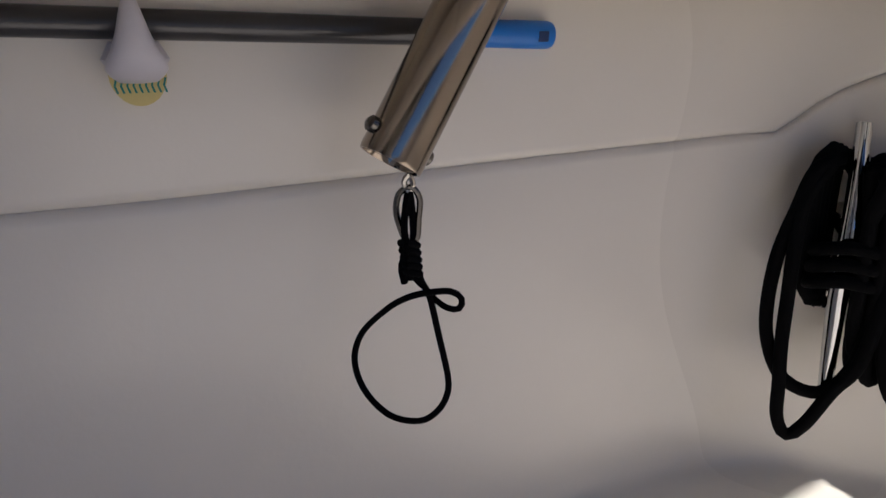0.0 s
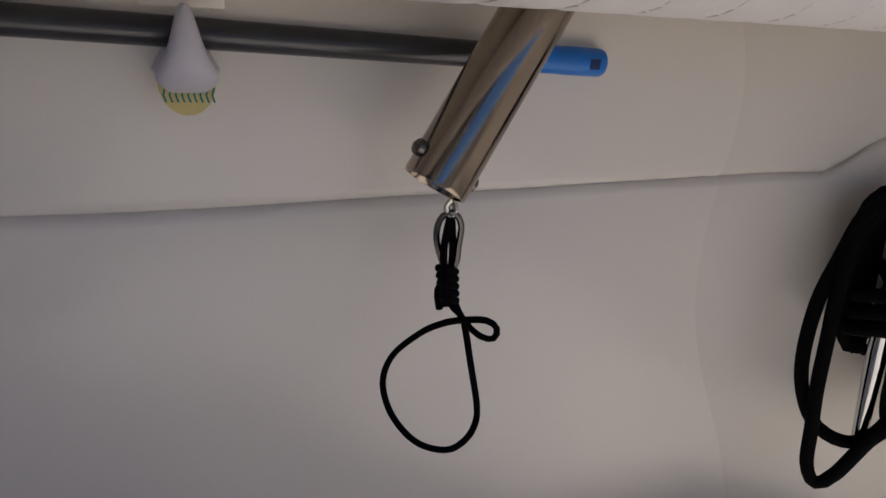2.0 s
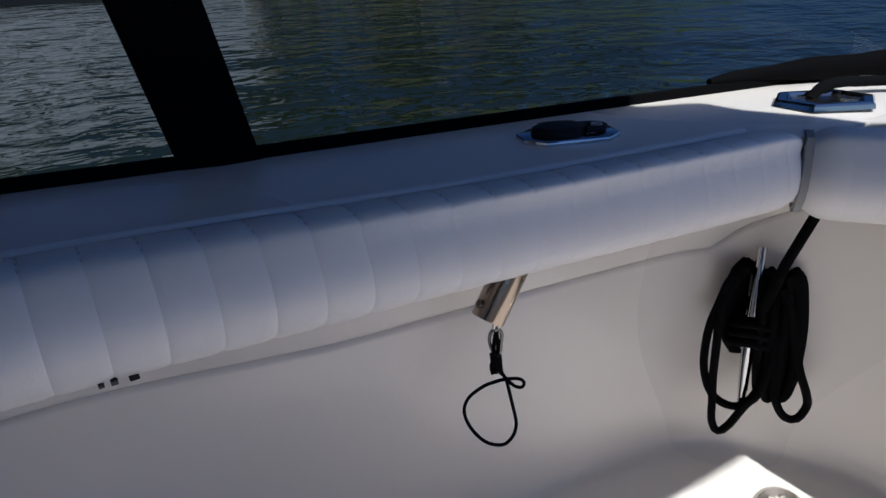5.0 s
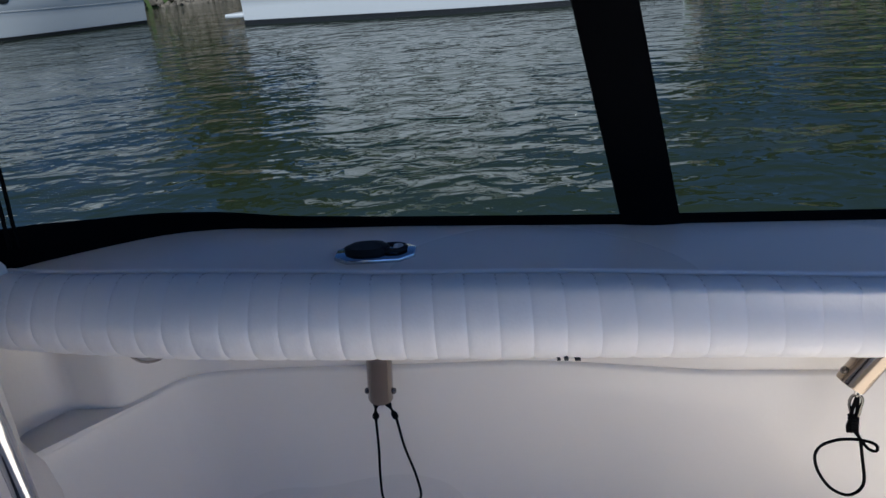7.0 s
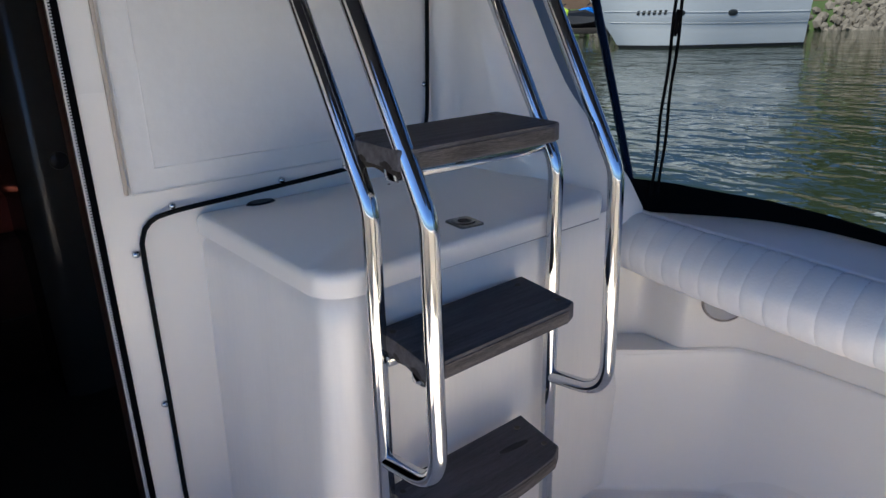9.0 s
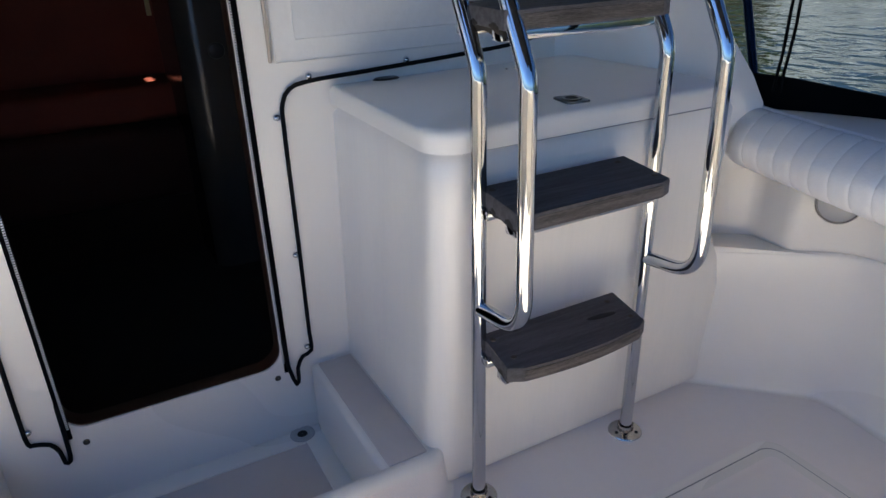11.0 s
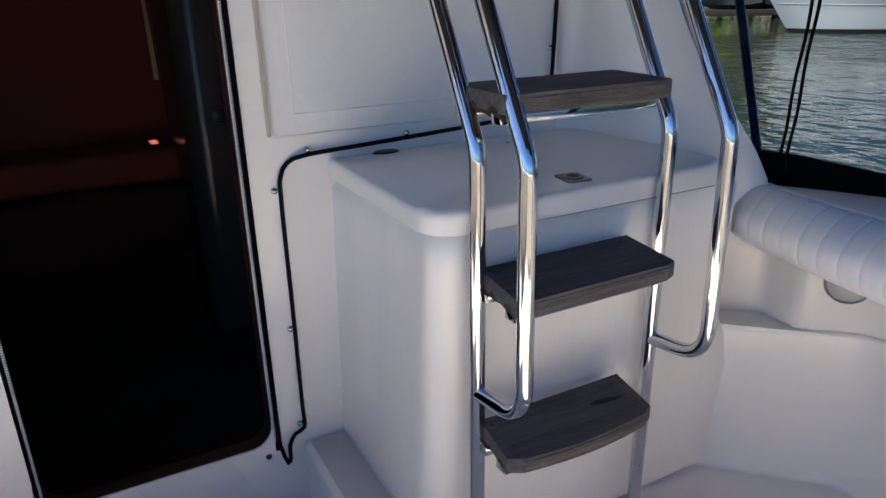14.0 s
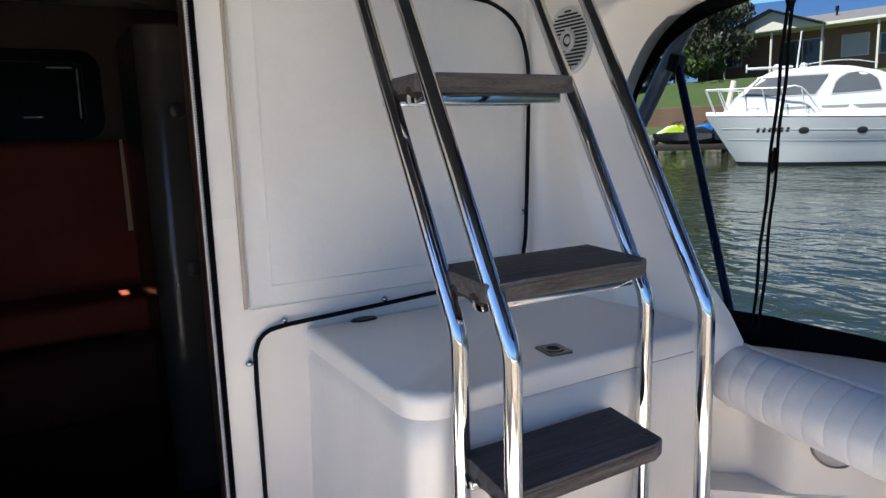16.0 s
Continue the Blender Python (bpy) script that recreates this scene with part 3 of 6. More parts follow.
strip = thing("curtain_piping", "black bolt-rope piping fixed along the bulkhead", "piping", (0.0, 0.48, 0.05))
bm = bmesh.new()
sweep(bm, smooth_path([(0.008, 0.403, 0.20), (0.008, 0.409, 0.11), (0.008, 0.424, 0.055), (0.008, 0.431, 0.075), (0.008, 0.432, 0.105), (0.008, 0.448, 0.135), (0.008, 0.474, 0.147), (0.008, 0.474, 0.20),
      (0.008, 0.476, 0.45), (0.008, 0.477, 0.74), (0.008, 0.481, 0.795), (0.008, 0.50, 0.825), (0.0155, 0.545, 0.839), (0.0155, 0.70, 0.846), (0.0155, 0.95, 0.858), (0.0155, 1.13, 0.872), (0.0155, 1.19, 0.90),
      (0.0155, 1.209, 0.95), (0.0155, 1.216, 1.05), (0.0155, 1.226, 1.30), (0.0155, 1.224, 1.42), (0.0155, 1.198, 1.50), (0.0155, 1.14, 1.545), (0.0155, 1.05, 1.565), (0.0155, 0.80, 1.58)], 0.02), 0.0052, 8)
part("cord", bm, PIPING, strip)
strip = thing("curtain_piping", "black bolt-rope piping ending in a hook shape below", "piping", (0.0, -0.2, 0.03))
bm = bmesh.new()
sweep(bm, smooth_path([(0.008, -0.116, 0.20), (0.008, -0.118, 0.08), (0.008, -0.122, 0.045), (0.008, -0.132, 0.045), (0.008, -0.136, 0.08), (0.008, -0.150, 0.105), (0.008, -0.178, 0.116), (0.008, -0.190, 0.124), (0.008, -0.191, 0.20), (0.008, -0.188, 0.42), (0.008, -0.186, 0.9), (0.008, -0.186, 1.6)], 0.02), 0.0052, 8)
part("cord", bm, PIPING, strip)


def snap(y, z, x=0.004):
    t = thing("snap_button", "small round chrome press stud", "press stud", (x, y, z), "press studs on the bulkhead")
    b = bmesh.new()
    lathe(b, [(0.0003, 0.008), (0.004, 0.0075), (0.0068, 0.005), (0.0078, 0.002), (0.008, 0.0)], facing((x, y, z), (1, 0, 0)), 14)
    part("cap", b, CHROME, t)


for y, z in ((0.549, 0.848), (0.464, 0.765), (0.466, 0.424), (0.464, 0.160), (0.795, 0.8585), (1.212, 1.034), (1.17, 1.535), (1.06, 1.585), (0.98, 0.875), (-0.183, 0.151), (-0.178, 0.41), (0.80, 1.60)):
    snap(y, z)

# ---- side wing of the cabin that sweeps up into the overhang ----
zs = [0.60, 0.75, 0.81, 0.88, 0.95, 1.03, 1.10, 1.17, 1.24, 1.30, 1.34, 1.37, 1.40, 1.43, 1.455, 1.475, 1.50, 1.518, 1.53, 1.545, 1.556, 1.565]
xe = [0.47, 0.46, 0.42, 0.355, 0.30, 0.24, 0.20, 0.165, 0.13, 0.11, 0.119, 0.135, 0.153, 0.175, 0.197, 0.22, 0.26, 0.303, 0.355, 0.43, 0.48, 0.52]
rows = []
for z, x in zip(zs, xe):
    d = float(np.interp(z, (0.6, 0.8, 1.0, 1.1, 1.25, 1.38, 1.5, 1.565), (0.30, 0.26, 0.14, 0.10, 0.06, 0.05, 0.08, 0.16)))
    yi = 1.275 + 0.02 * max(0, 1.2 - z)
    row = [Vector((-0.02, yi - 0.045, z)), Vector((0.004, yi - 0.040, z)), Vector((0.022, yi - 0.022, z)), Vector((0.045, yi - 0.006, z)), Vector((0.08, yi, z))]
    for k in range(1, 9):
        a = radians(90 * k / 8)
        row.append(Vector((x - d + 0.03 + (d) * math.sin(a), yi + 0.17 * (1 - math.cos(a)), z)))
    row += [Vector((x + 0.03, 1.475, z)), Vector((x - 0.02, 1.505, z)), Vector((x - 0.12, 1.55, z)), Vector((-0.3, 1.60, z))]
    rows.append(row)
bm = bmesh.new()
loft(bm, rows)
structure("wall_wing", bm, GEL, "white moulded cabin side wing curving up into the overhang", "wall", angle=50)
bm = bmesh.new()
loft(bm, [[Vector((x, 1.275, 1.56)), Vector((x, 1.27, 1.75)), Vector((x, 1.20, 1.90)), Vector((x, 1.1, 1.95))] for x in (-0.05, 0.2, 0.4, 0.56)])
loft(bm, [[Vector((x, 1.275, 1.56)), Vector((x, 1.45, 1.563)), Vector((x, 1.60, 1.57)), Vector((x, 1.66, 1.63)), Vector((x, 1.66, 2.08))] for x in (-0.05, 0.2, 0.4, 0.56)])
loft(bm, [[Vector((x, -1.30, 1.56)), Vector((x, -1.27, 1.75)), Vector((x, -1.20, 1.90)), Vector((x, -1.1, 1.95))] for x in (-0.05, 0.2, 0.4, 0.56)])
structure("overhang_side", bm, GEL, "white rounded side of the flybridge overhang", "overhang")
bm = bmesh.new()
box(bm, (-0.05, -1.66, 1.95), (CEIL_END, 1.66, 2.08))
structure("ceiling", bm, BIMINI, "dark lined underside of the flybridge overhang", "ceiling", smooth=False)
# awning added out of view: its edges shape the sun patches and block sky light
bm = bmesh.new()
aft_edge = curve((-0.12, -0.10, 0.25, 0.45, 0.52, 0.56, 0.74, 0.84), (2.31, 2.43, 2.43, 2.30, 2.30, 2.20, 2.22, 2.95), 0.01)
rows = []
for u in np.linspace(0, 1, 21):
    port = float(np.interp(1.1 + 1.2 * u, (1.1, 1.75, 1.95, 2.4), (-0.42, -0.42, -0.05, -0.05)))  # cut back on the port quarter to let sun onto the sole
    ys = [port + (1.6 - port) * k / 94 for k in range(95)]
    rows.append([Vector((1.1 + (aft_edge(y) - 1.1) * u, y, 2.035 + 0.06 * math.cos(y) - 0.03 * u)) for y in ys])
loft(bm, rows)
loft(bm, [[Vector((x, 1.6, 2.05)), Vector((x, 1.56, 1.80)), Vector((x, 1.48, 1.545))] for x in np.linspace(0.5, ROOF_END, 9)])
structure("ceiling_canvas", bm, BIMINI, "unseen dark canvas awning added to shade the aft cockpit", "awning")
bm = bmesh.new()
# an unseen hole, added to the roof, throws a spot of sun into the cabin
for lo, hi in (((-3.3, -1.66), (-2.40, 1.66)), ((-2.27, -1.66), (-0.05, 1.66)), ((-2.40, -1.66), (-2.27, -0.552)), ((-2.40, -0.437), (-2.27, 1.66))):
    box(bm, (*lo, 1.95), (*hi, 2.08))
structure("cabin_roof", bm, GEL, "white cabin roof", "roof")

# loudspeaker in the wing
spk = thing("loudspeaker", "round light grey marine loudspeaker with slotted grille", "loudspeaker", (0.112, 1.27, 1.455))
m = facing((0.121, 1.272, 1.460), (0, -1, 0))
bm = bmesh.new()
lathe(bm, [(0.0005, 0.004), (0.070, 0.004), (0.077, 0.006), (0.081, 0.003), (0.082, -0.003)], m, 40)
part("frame", bm, GREYPL, spk)
for k in range(-8, 9):
    h = k * 0.0085
    w = math.sqrt(max(0, 0.069 ** 2 - h * h))
    pieces = [(-w, w)] if abs(h) > 0.026 else [(-w, -math.sqrt(0.028 ** 2 - h * h)), (math.sqrt(0.028 ** 2 - h * h), w)]
    for a, b in pieces:
        bm = bmesh.new()
        box(bm, (a, h - 0.0022, 0.0042), (b, h + 0.0022, 0.0062), 0, m=m)
        part("slot", bm, DEEP, spk, smooth=False)
bm = bmesh.new()
lathe(bm, [(0.016, 0.006), (0.018, 0.012), (0.023, 0.012), (0.026, 0.006)], m, 28)
lathe(bm, [(0.0005, 0.012), (0.006, 0.012), (0.009, 0.006)], m, 20)
part("tweeter", bm, GREYPL, spk, "grey tweeter ring in the middle")
bm = bmesh.new()
lathe(bm, [(0.0095, 0.0065), (0.0158, 0.0065)], m, 28)
part("tweeter_gap", bm, DEEP, spk)

# ---- locker under the ladder ----
lock = thing("storage_locker", "white moulded fibreglass locker with a hinged lid", "locker", (0.27, 0.95, 0.0))
bm = bmesh.new()
rows = []
for z, g in ((0.0, -0.018), (0.004, -0.010), (0.012, -0.003), (0.03, 0.0), (0.10, 0.002), (0.290, 0.0125), (0.302, 0.013), (0.45, 0.020), (0.72, 0.032), (0.755, 0.033), (0.766, 0.026), (0.778, 0.022)):
    x1, y0, r = 0.486 + g, 0.577 + 0.030 * z + (0.011 if z > 0.76 else 0.0), 0.055
    row = [Vector((0.0, y0, z))]
    row += [Vector((x, y0 + (0.006 if 0.21 < x < 0.35 else 0.0) * (1 if 0.30 < z < 0.76 else 0), z)) for x in (0.10, 0.205, 0.214, 0.28, 0.34, 0.415)]
    for k in range(9):
        a = radians(-90 + 90 * k / 8)
        row.append(Vector((x1 - r + r * math.cos(a), y0 + r + r * math.sin(a), z)))
    row += [Vector((x1, 0.9, z)), Vector((x1, 1.20, z)), Vector((x1, 1.30, z)), Vector((x1, 1.335, z)), Vector((x1 - 0.02, 1.36, z)) if z > 0.4 else Vector((x1, 1.42, z))]
    rows.append(row)
loft(bm, rows)
part("body", bm, GELWORN, lock, angle=60)
# grey strip that draws the shadow line under the lid overhang
bm = bmesh.new()
slab(bm, [(0.004, 0.602)] + [(x, y) for x, y in rounded(0.002, 0.600, 0.5255, 1.6, 0.066, 8) if x > 0.4 and y < 1.0] + [(0.5325, 1.25), (0.49, 1.29), (0.004, 1.29)], 0.7765, 0.7802)
part("lid_shadow_line", bm, SEAMG, lock, "thin grey strip drawn as the shadow line under the lid")
bm = bmesh.new()
corner = [(x, y) for x, y in rounded(0.002, 0.587, 0.533, 1.6, 0.065, 8) if x > 0.4 and y < 1.0]
slab(bm, [(0.004, 0.594)] + corner + [(0.533, 1.25), (0.49, 1.315), (0.004, 1.315)], 0.780, 0.824, 0.018, 4)
lid = part("lid", bm, GEL, lock, angle=50)
m = pose(0.465, 0.930, 0.824, 0, 0, -8)
bm = bmesh.new()
slab(bm, rounded(-0.031, -0.026, 0.031, 0.026, 0.006), 0.0, 0.0035, 0.0015)
lathe(bm, [(0.012, 0.003), (0.014, 0.0055), (0.020, 0.0055), (0.022, 0.003)], None, 24)
for v in bm.verts:
    v.co = m @ v.co
la = part("latch", bm, DARKSTEEL, lid, "square stainless flush latch")
bm = bmesh.new()
lathe(bm, [(0.0003, 0.0038), (0.0125, 0.0038)], m, 20)
part("latch_hole", bm, DEEP, lock)
bm = bmesh.new()
lathe(bm, [(0.0003, 0.004), (0.022, 0.004), (0.026, 0.0)], pose(0.030, 0.728, 0.824) @ Matrix.Diagonal((0.75, 1.3, 1, 1)), 24)
part("hinge_cup", bm, DARKPLAST, lid, "dark oval recessed fitting")
for y in (1.02, 1.045):
    bm = bmesh.new()
    lathe(bm, [(0.0003, 0.002), (0.003, 0.002), (0.0045, 0.0)], pose(0.10, y, 0.824), 10)
    part("screw", bm, STEEL, lid)

# ---- boarding ladder ----
ladder = thing("boarding_ladder", "polished stainless ladder with grey weathered teak treads", "ladder", (0.6, 0.87, 0.0))
R = 0.0147
for y in (0.66, 1.083):
    bm = bmesh.new()
    sweep(bm, bend_path([(0.542, y, 0.0), (0.554, y + 0.002, 0.925), (0.007, y + 0.002, 1.93)], 0.10), R, 16)
    part("rail", bm, CHROME, ladder)
    bm = bmesh.new()
    sweep(bm, bend_path([(0.55, y + 0.003, 0.476), (0.690, y + 0.005, 0.492), (0.684, y + 0.010, 0.93), (0.142, y + 0.008, 1.93)], 0.09, 10), R, 16)
    part("handrail", bm, CHROME, ladder)
    bm = bmesh.new()
    m = pose(0.542, y, 0.0)
    lathe(bm, [(R + 0.004, 0.022), (R + 0.005, 0.008), (0.030, 0.005), (0.039, 0.003), (0.041, 0.0)], m, 28)
    fl = part("base_flange", bm, STEEL, ladder, "round stainless floor flange with screws")
    for a in (30, 150, 270):
        bm = bmesh.new()
        lathe(bm, [(0.0003, 0.0075), (0.004, 0.007), (0.0055, 0.004)], m @ pose(0.027 * math.cos(radians(a)), 0.027 * math.sin(radians(a)), 0), 10)
        part("screw", bm, DEEP, fl)


def tread(xb, xf, z, front_bow=0.0, y0=0.652, y1=1.000, knot=False):
    b = bmesh.new()
    n = 12
    back = [(xb, y0 + 0.020), (xb, y1 + 0.012)]
    front = [(xf + front_bow * math.sin(math.pi * k / n) - 0.012 * (k in (0, n)), y1 - 0.014 - (y1 - 0.014 - y0) * k / n) for k in range(n + 1)]
    slab(b, back + front, z - 0.030, z, 0.005, 2)
    t = part("tread", b, TEAK, ladder, "grey weathered teak tread", angle=35)
    b = bmesh.new()
    loft(b, [[Vector((x + dx, y, z - dz)) for dx, dz in ((-0.004, 0.0265), (0.0018, 0.026), (0.0022, 0.016), (0.0014, 0.0065), (-0.004, 0.006))] for x, y in front[1:-1]])
    part("worn_edge", b, TEAKF, t, "paler worn front edge")
    for xa in (xb + 0.018, xf - 0.056):
        b = bmesh.new()
        box(b, (xa, y0 + 0.006, z - 0.049), (xa + 0.030, y1 - 0.03, z - 0.0305), 0.003)
        part("cross_bar", b, CHROME, ladder)
    for yy in (y0 + 0.03, y1 - 0.03):
        for xx in (xb + 0.03, xf - 0.035):
            b = bmesh.new()
            lathe(b, [(0.0003, 0.0012), (0.0055, 0.0012), (0.006, 0.0)], pose(xx, yy, z), 10)
            part("plug", b, TEAKEND, t, "dark wooden screw plug")
    b = bmesh.new()
    ends = []
    for f in np.linspace(0, 1, 9):
        x = xb + 0.014 + (xf - xb - 0.036) * f
        ya = y0 + 0.018 * (1 - f)
        ends.append([Vector((x, ya + 0.003, z - 0.012 - 0.003 * math.sin(f * 17))), Vector((x, ya + 0.001 + 0.002 * math.sin(f * 13), z - 0.028)), Vector((x, ya + 0.008, z - 0.042 - 0.004 * math.sin(f * 9))), Vector((x, ya + 0.030, z - 0.0302))])
    loft(b, ends, caps=True)
    part("end_cleat", b, ROTTEN, t, "rotted dark brown wooden end")
    if knot:
        b = bmesh.new()
        lathe(b, [(0.0003, 0.0015), (0.012, 0.0015), (0.015, 0.0)], pose(xb + 0.070, y1 - 0.080, z, 0, 0, -6) @ Matrix.Diagonal((0.55, 2.4, 1, 1)), 14)
        part("stain", b, DEEP, t, "dark worn hollow in the tread")


tread(0.535, 0.672, 0.407, 0.016, knot=True)
tread(0.535, 0.697, 0.716)
tread(0.470, 0.655, 1.025)
tread(0.300, 0.468, 1.342)

# ---- padded bolsters ----
def bolster_profile(x):
    s, u = seam(x), under(x)
    low = float(np.interp(x, (1.35, 1.75), (1.0, 0.0)))  # the pad hangs lower forward
    return [(s + 0.012, TOP - 0.004), (s, TOP + 0.004), (s - 0.02, TOP + 0.010), (s - 0.05, TOP + 0.006), (u - 0.012 + (s - 0.05 - u) * 0.35, TOP - 0.010), (u - 0.030, TOP - 0.040),
            (u - 0.034, TOP - 0.068), (u - 0.026, TOP - 0.089 - 0.004 * low), (u - 0.008, TOP - 0.104 - 0.008 * low), (u + 0.015, TOP - 0.111 - 0.010 * low), (u + 0.05, TOP - 0.108 - 0.010 * low), (u + 0.09, TOP - 0.085)]


def pad_panel(parent, x0, x1, place, ends=(False, False), dip=0.0019, round_at=2.350):
    """One stitched panel between two seams, plump in the middle."""
    b = bmesh.new()
    rows = []
    for f in (0.0, 0.06, 0.2, 0.35, 0.5, 0.65, 0.8, 0.94, 1.0):
        x = x0 + (x1 - x0) * f
        prof = bolster_profile(x)
        cy, cz = sum(p[0] for p in prof) / len(prof), sum(p[1] for p in prof) / len(prof)
        plump = 1.0
        if f in (0.0, 1.0):
            plump = 1 - dip / 0.06
        elif f in (0.06, 0.94):
            plump = 1 - dip * 0.45 / 0.06
        fine = 14
        gap = abs(round_at - x)
        if gap < 0.055:
            plump *= math.sqrt(max(0.06, 1 - (1 - gap / 0.055) ** 2))
        path = smooth_path([(0, a, c) for a, c in prof], 5.0)
        rows.append([place(x, cy + (p.y - cy) * plump, cz + (p.z - cz) * plump) for p in path])
    loft(b, rows)
    if ends[0]:
        b.faces.new([v for v in b.verts[:len(rows[0])]][::-1])
    if ends[1]:
        b.verts.ensure_lookup_table()
        b.faces.new([b.verts[len(b.verts) - len(rows[0]) + i] for i in range(len(rows[0]))])
    return part("panel", b, VINYL, parent, angle=80)


def stitches(parent, x, place):
    b = bmesh.new()
    prof = [Vector((0, a, c)) for a, c in bolster_profile(x)]
    path = smooth_path(prof[1:11], 0.004)
    for i in range(0, len(path) - 3, 3):
        for dx in (-0.0012, 0.0012):
            p, q = path[i], path[i + 2]
            c = Vector((0, seam(x) + 0.02, TOP - 0.06))
            p, q = c + (p - c) * 0.972, c + (q - c) * 0.972
            sweep(b, [place(x + dx, p.y, p.z), place(x + dx * 0.2, q.y, q.z)], 0.0005, 4, False)
    ob = part("stitching", b, THREAD, parent, "double row of grey stitching", smooth=False)
    ob["kind"] = "stuff"


def straight(x, y, z):
    return Vector((x, y, z))


pad = thing("coaming_bolster", "white vinyl padded coaming bolster with stitched pleats", "bolster", (1.4, 1.25, 0.62))
edges = list(np.linspace(0.237, 2.342, 44))
for i, (a, b) in enumerate(zip(edges, edges[1:])):
    pad_panel(pad, a, b, straight, (i == 0, i == len(edges) - 2))
for a in edges[1:-2]:
    stitches(pad, a, straight)
bm = bmesh.new()
sweep(bm, [(x, seam(x) + 0.008, TOP + 0.004) for x in np.arange(0.28, 2.31, 0.05)], 0.0045, 8)
part("piping", bm, VINYL, pad)
bm = bmesh.new()
loft(bm, [[Vector((x, seam(x) + 0.012, TOP - 0.004)), Vector((x, under(x) + 0.09, TOP - 0.085))] for x in edges])
part("backing", bm, VINYL, pad)
# small dark clip marks under the pad
for x, half, high in ((1.449, 0.0026, 0.004), (1.460, 0.0032, 0.006), (1.477, 0.0045, 0.002)):
    bm = bmesh.new()
    box(bm, (x - half, under(x) - 0.0205, 0.6225), (x + half, under(x) - 0.008, 0.6225 + high * 0.8), 0.0008)
    part("clip", bm, DARKPLAST, pad, "small dark clip", smooth=False)


corner_line = smooth_path([(2.335, 1.135, 0), (2.375, 1.082, 0), (2.43, 1.015, 0), (2.475, 0.92, 0), (2.495, 0.78, 0), (2.50, 0.55, 0), (2.50, 0.0, 0), (2.50, -0.6, 0), (2.50, -1.2, 0)], 0.01)
corner_run = [0.0]
for a, b in zip(corner_line, corner_line[1:]):
    corner_run.append(corner_run[-1] + (b - a).length)


def turned(x, y, z):
    """The same roll bent round the aft corner and laid along the transom: x is the way along it."""
    s = x - 1.0
    i = min(len(corner_run) - 2, max(0, int(np.searchsorted(corner_run, s)) - 1))
    d = (corner_line[i + 1] - corner_line[i]).normalized()
    p = corner_line[i] + d * (s - corner_run[i])
    out = Vector((-d.y, d.x, 0))
    return Vector((p.x, p.y, z)) + out * (y - 1.30)


keep_under, keep_seam = under, seam
under = lambda x: 1.30
seam = lambda x: 1.345
pad2 = thing("coaming_bolster", "white vinyl padded bolster along the transom", "bolster", (2.45, 0.2, 0.62))
edges2 = [1.0, 1.03, 1.06, 1.10, 1.15, 1.20, 1.26, 1.32, 1.38, 1.50, 1.62, 1.74, 1.9, 2.2, 2.5, 2.8, 3.1, 3.3]
for i, (a, b) in enumerate(zip(edges2, edges2[1:])):
    pad_panel(pad2, a, b, turned, (i == 0, i == len(edges2) - 2), 0.0004 if a < 1.3 else 0.0018, 0.992)
strap = thing("strap", "dark grey webbing strap between the two bolsters", "strap", (2.34, 1.13, 0.66))
bm = bmesh.new()
ring = [(a, c) for a, c in bolster_profile(1.0)]
loft(bm, [[turned(x, 1.315 + (a - 1.315) * k, 0.67 + (c - 0.67) * k) for a, c in ring[:11]] for x, k in ((1.001, 0.78), (1.003, 0.90), (1.012, 0.90), (1.014, 0.78))])
part("webbing", bm, SEAMG, strap)
under, seam = keep_under, keep_seam

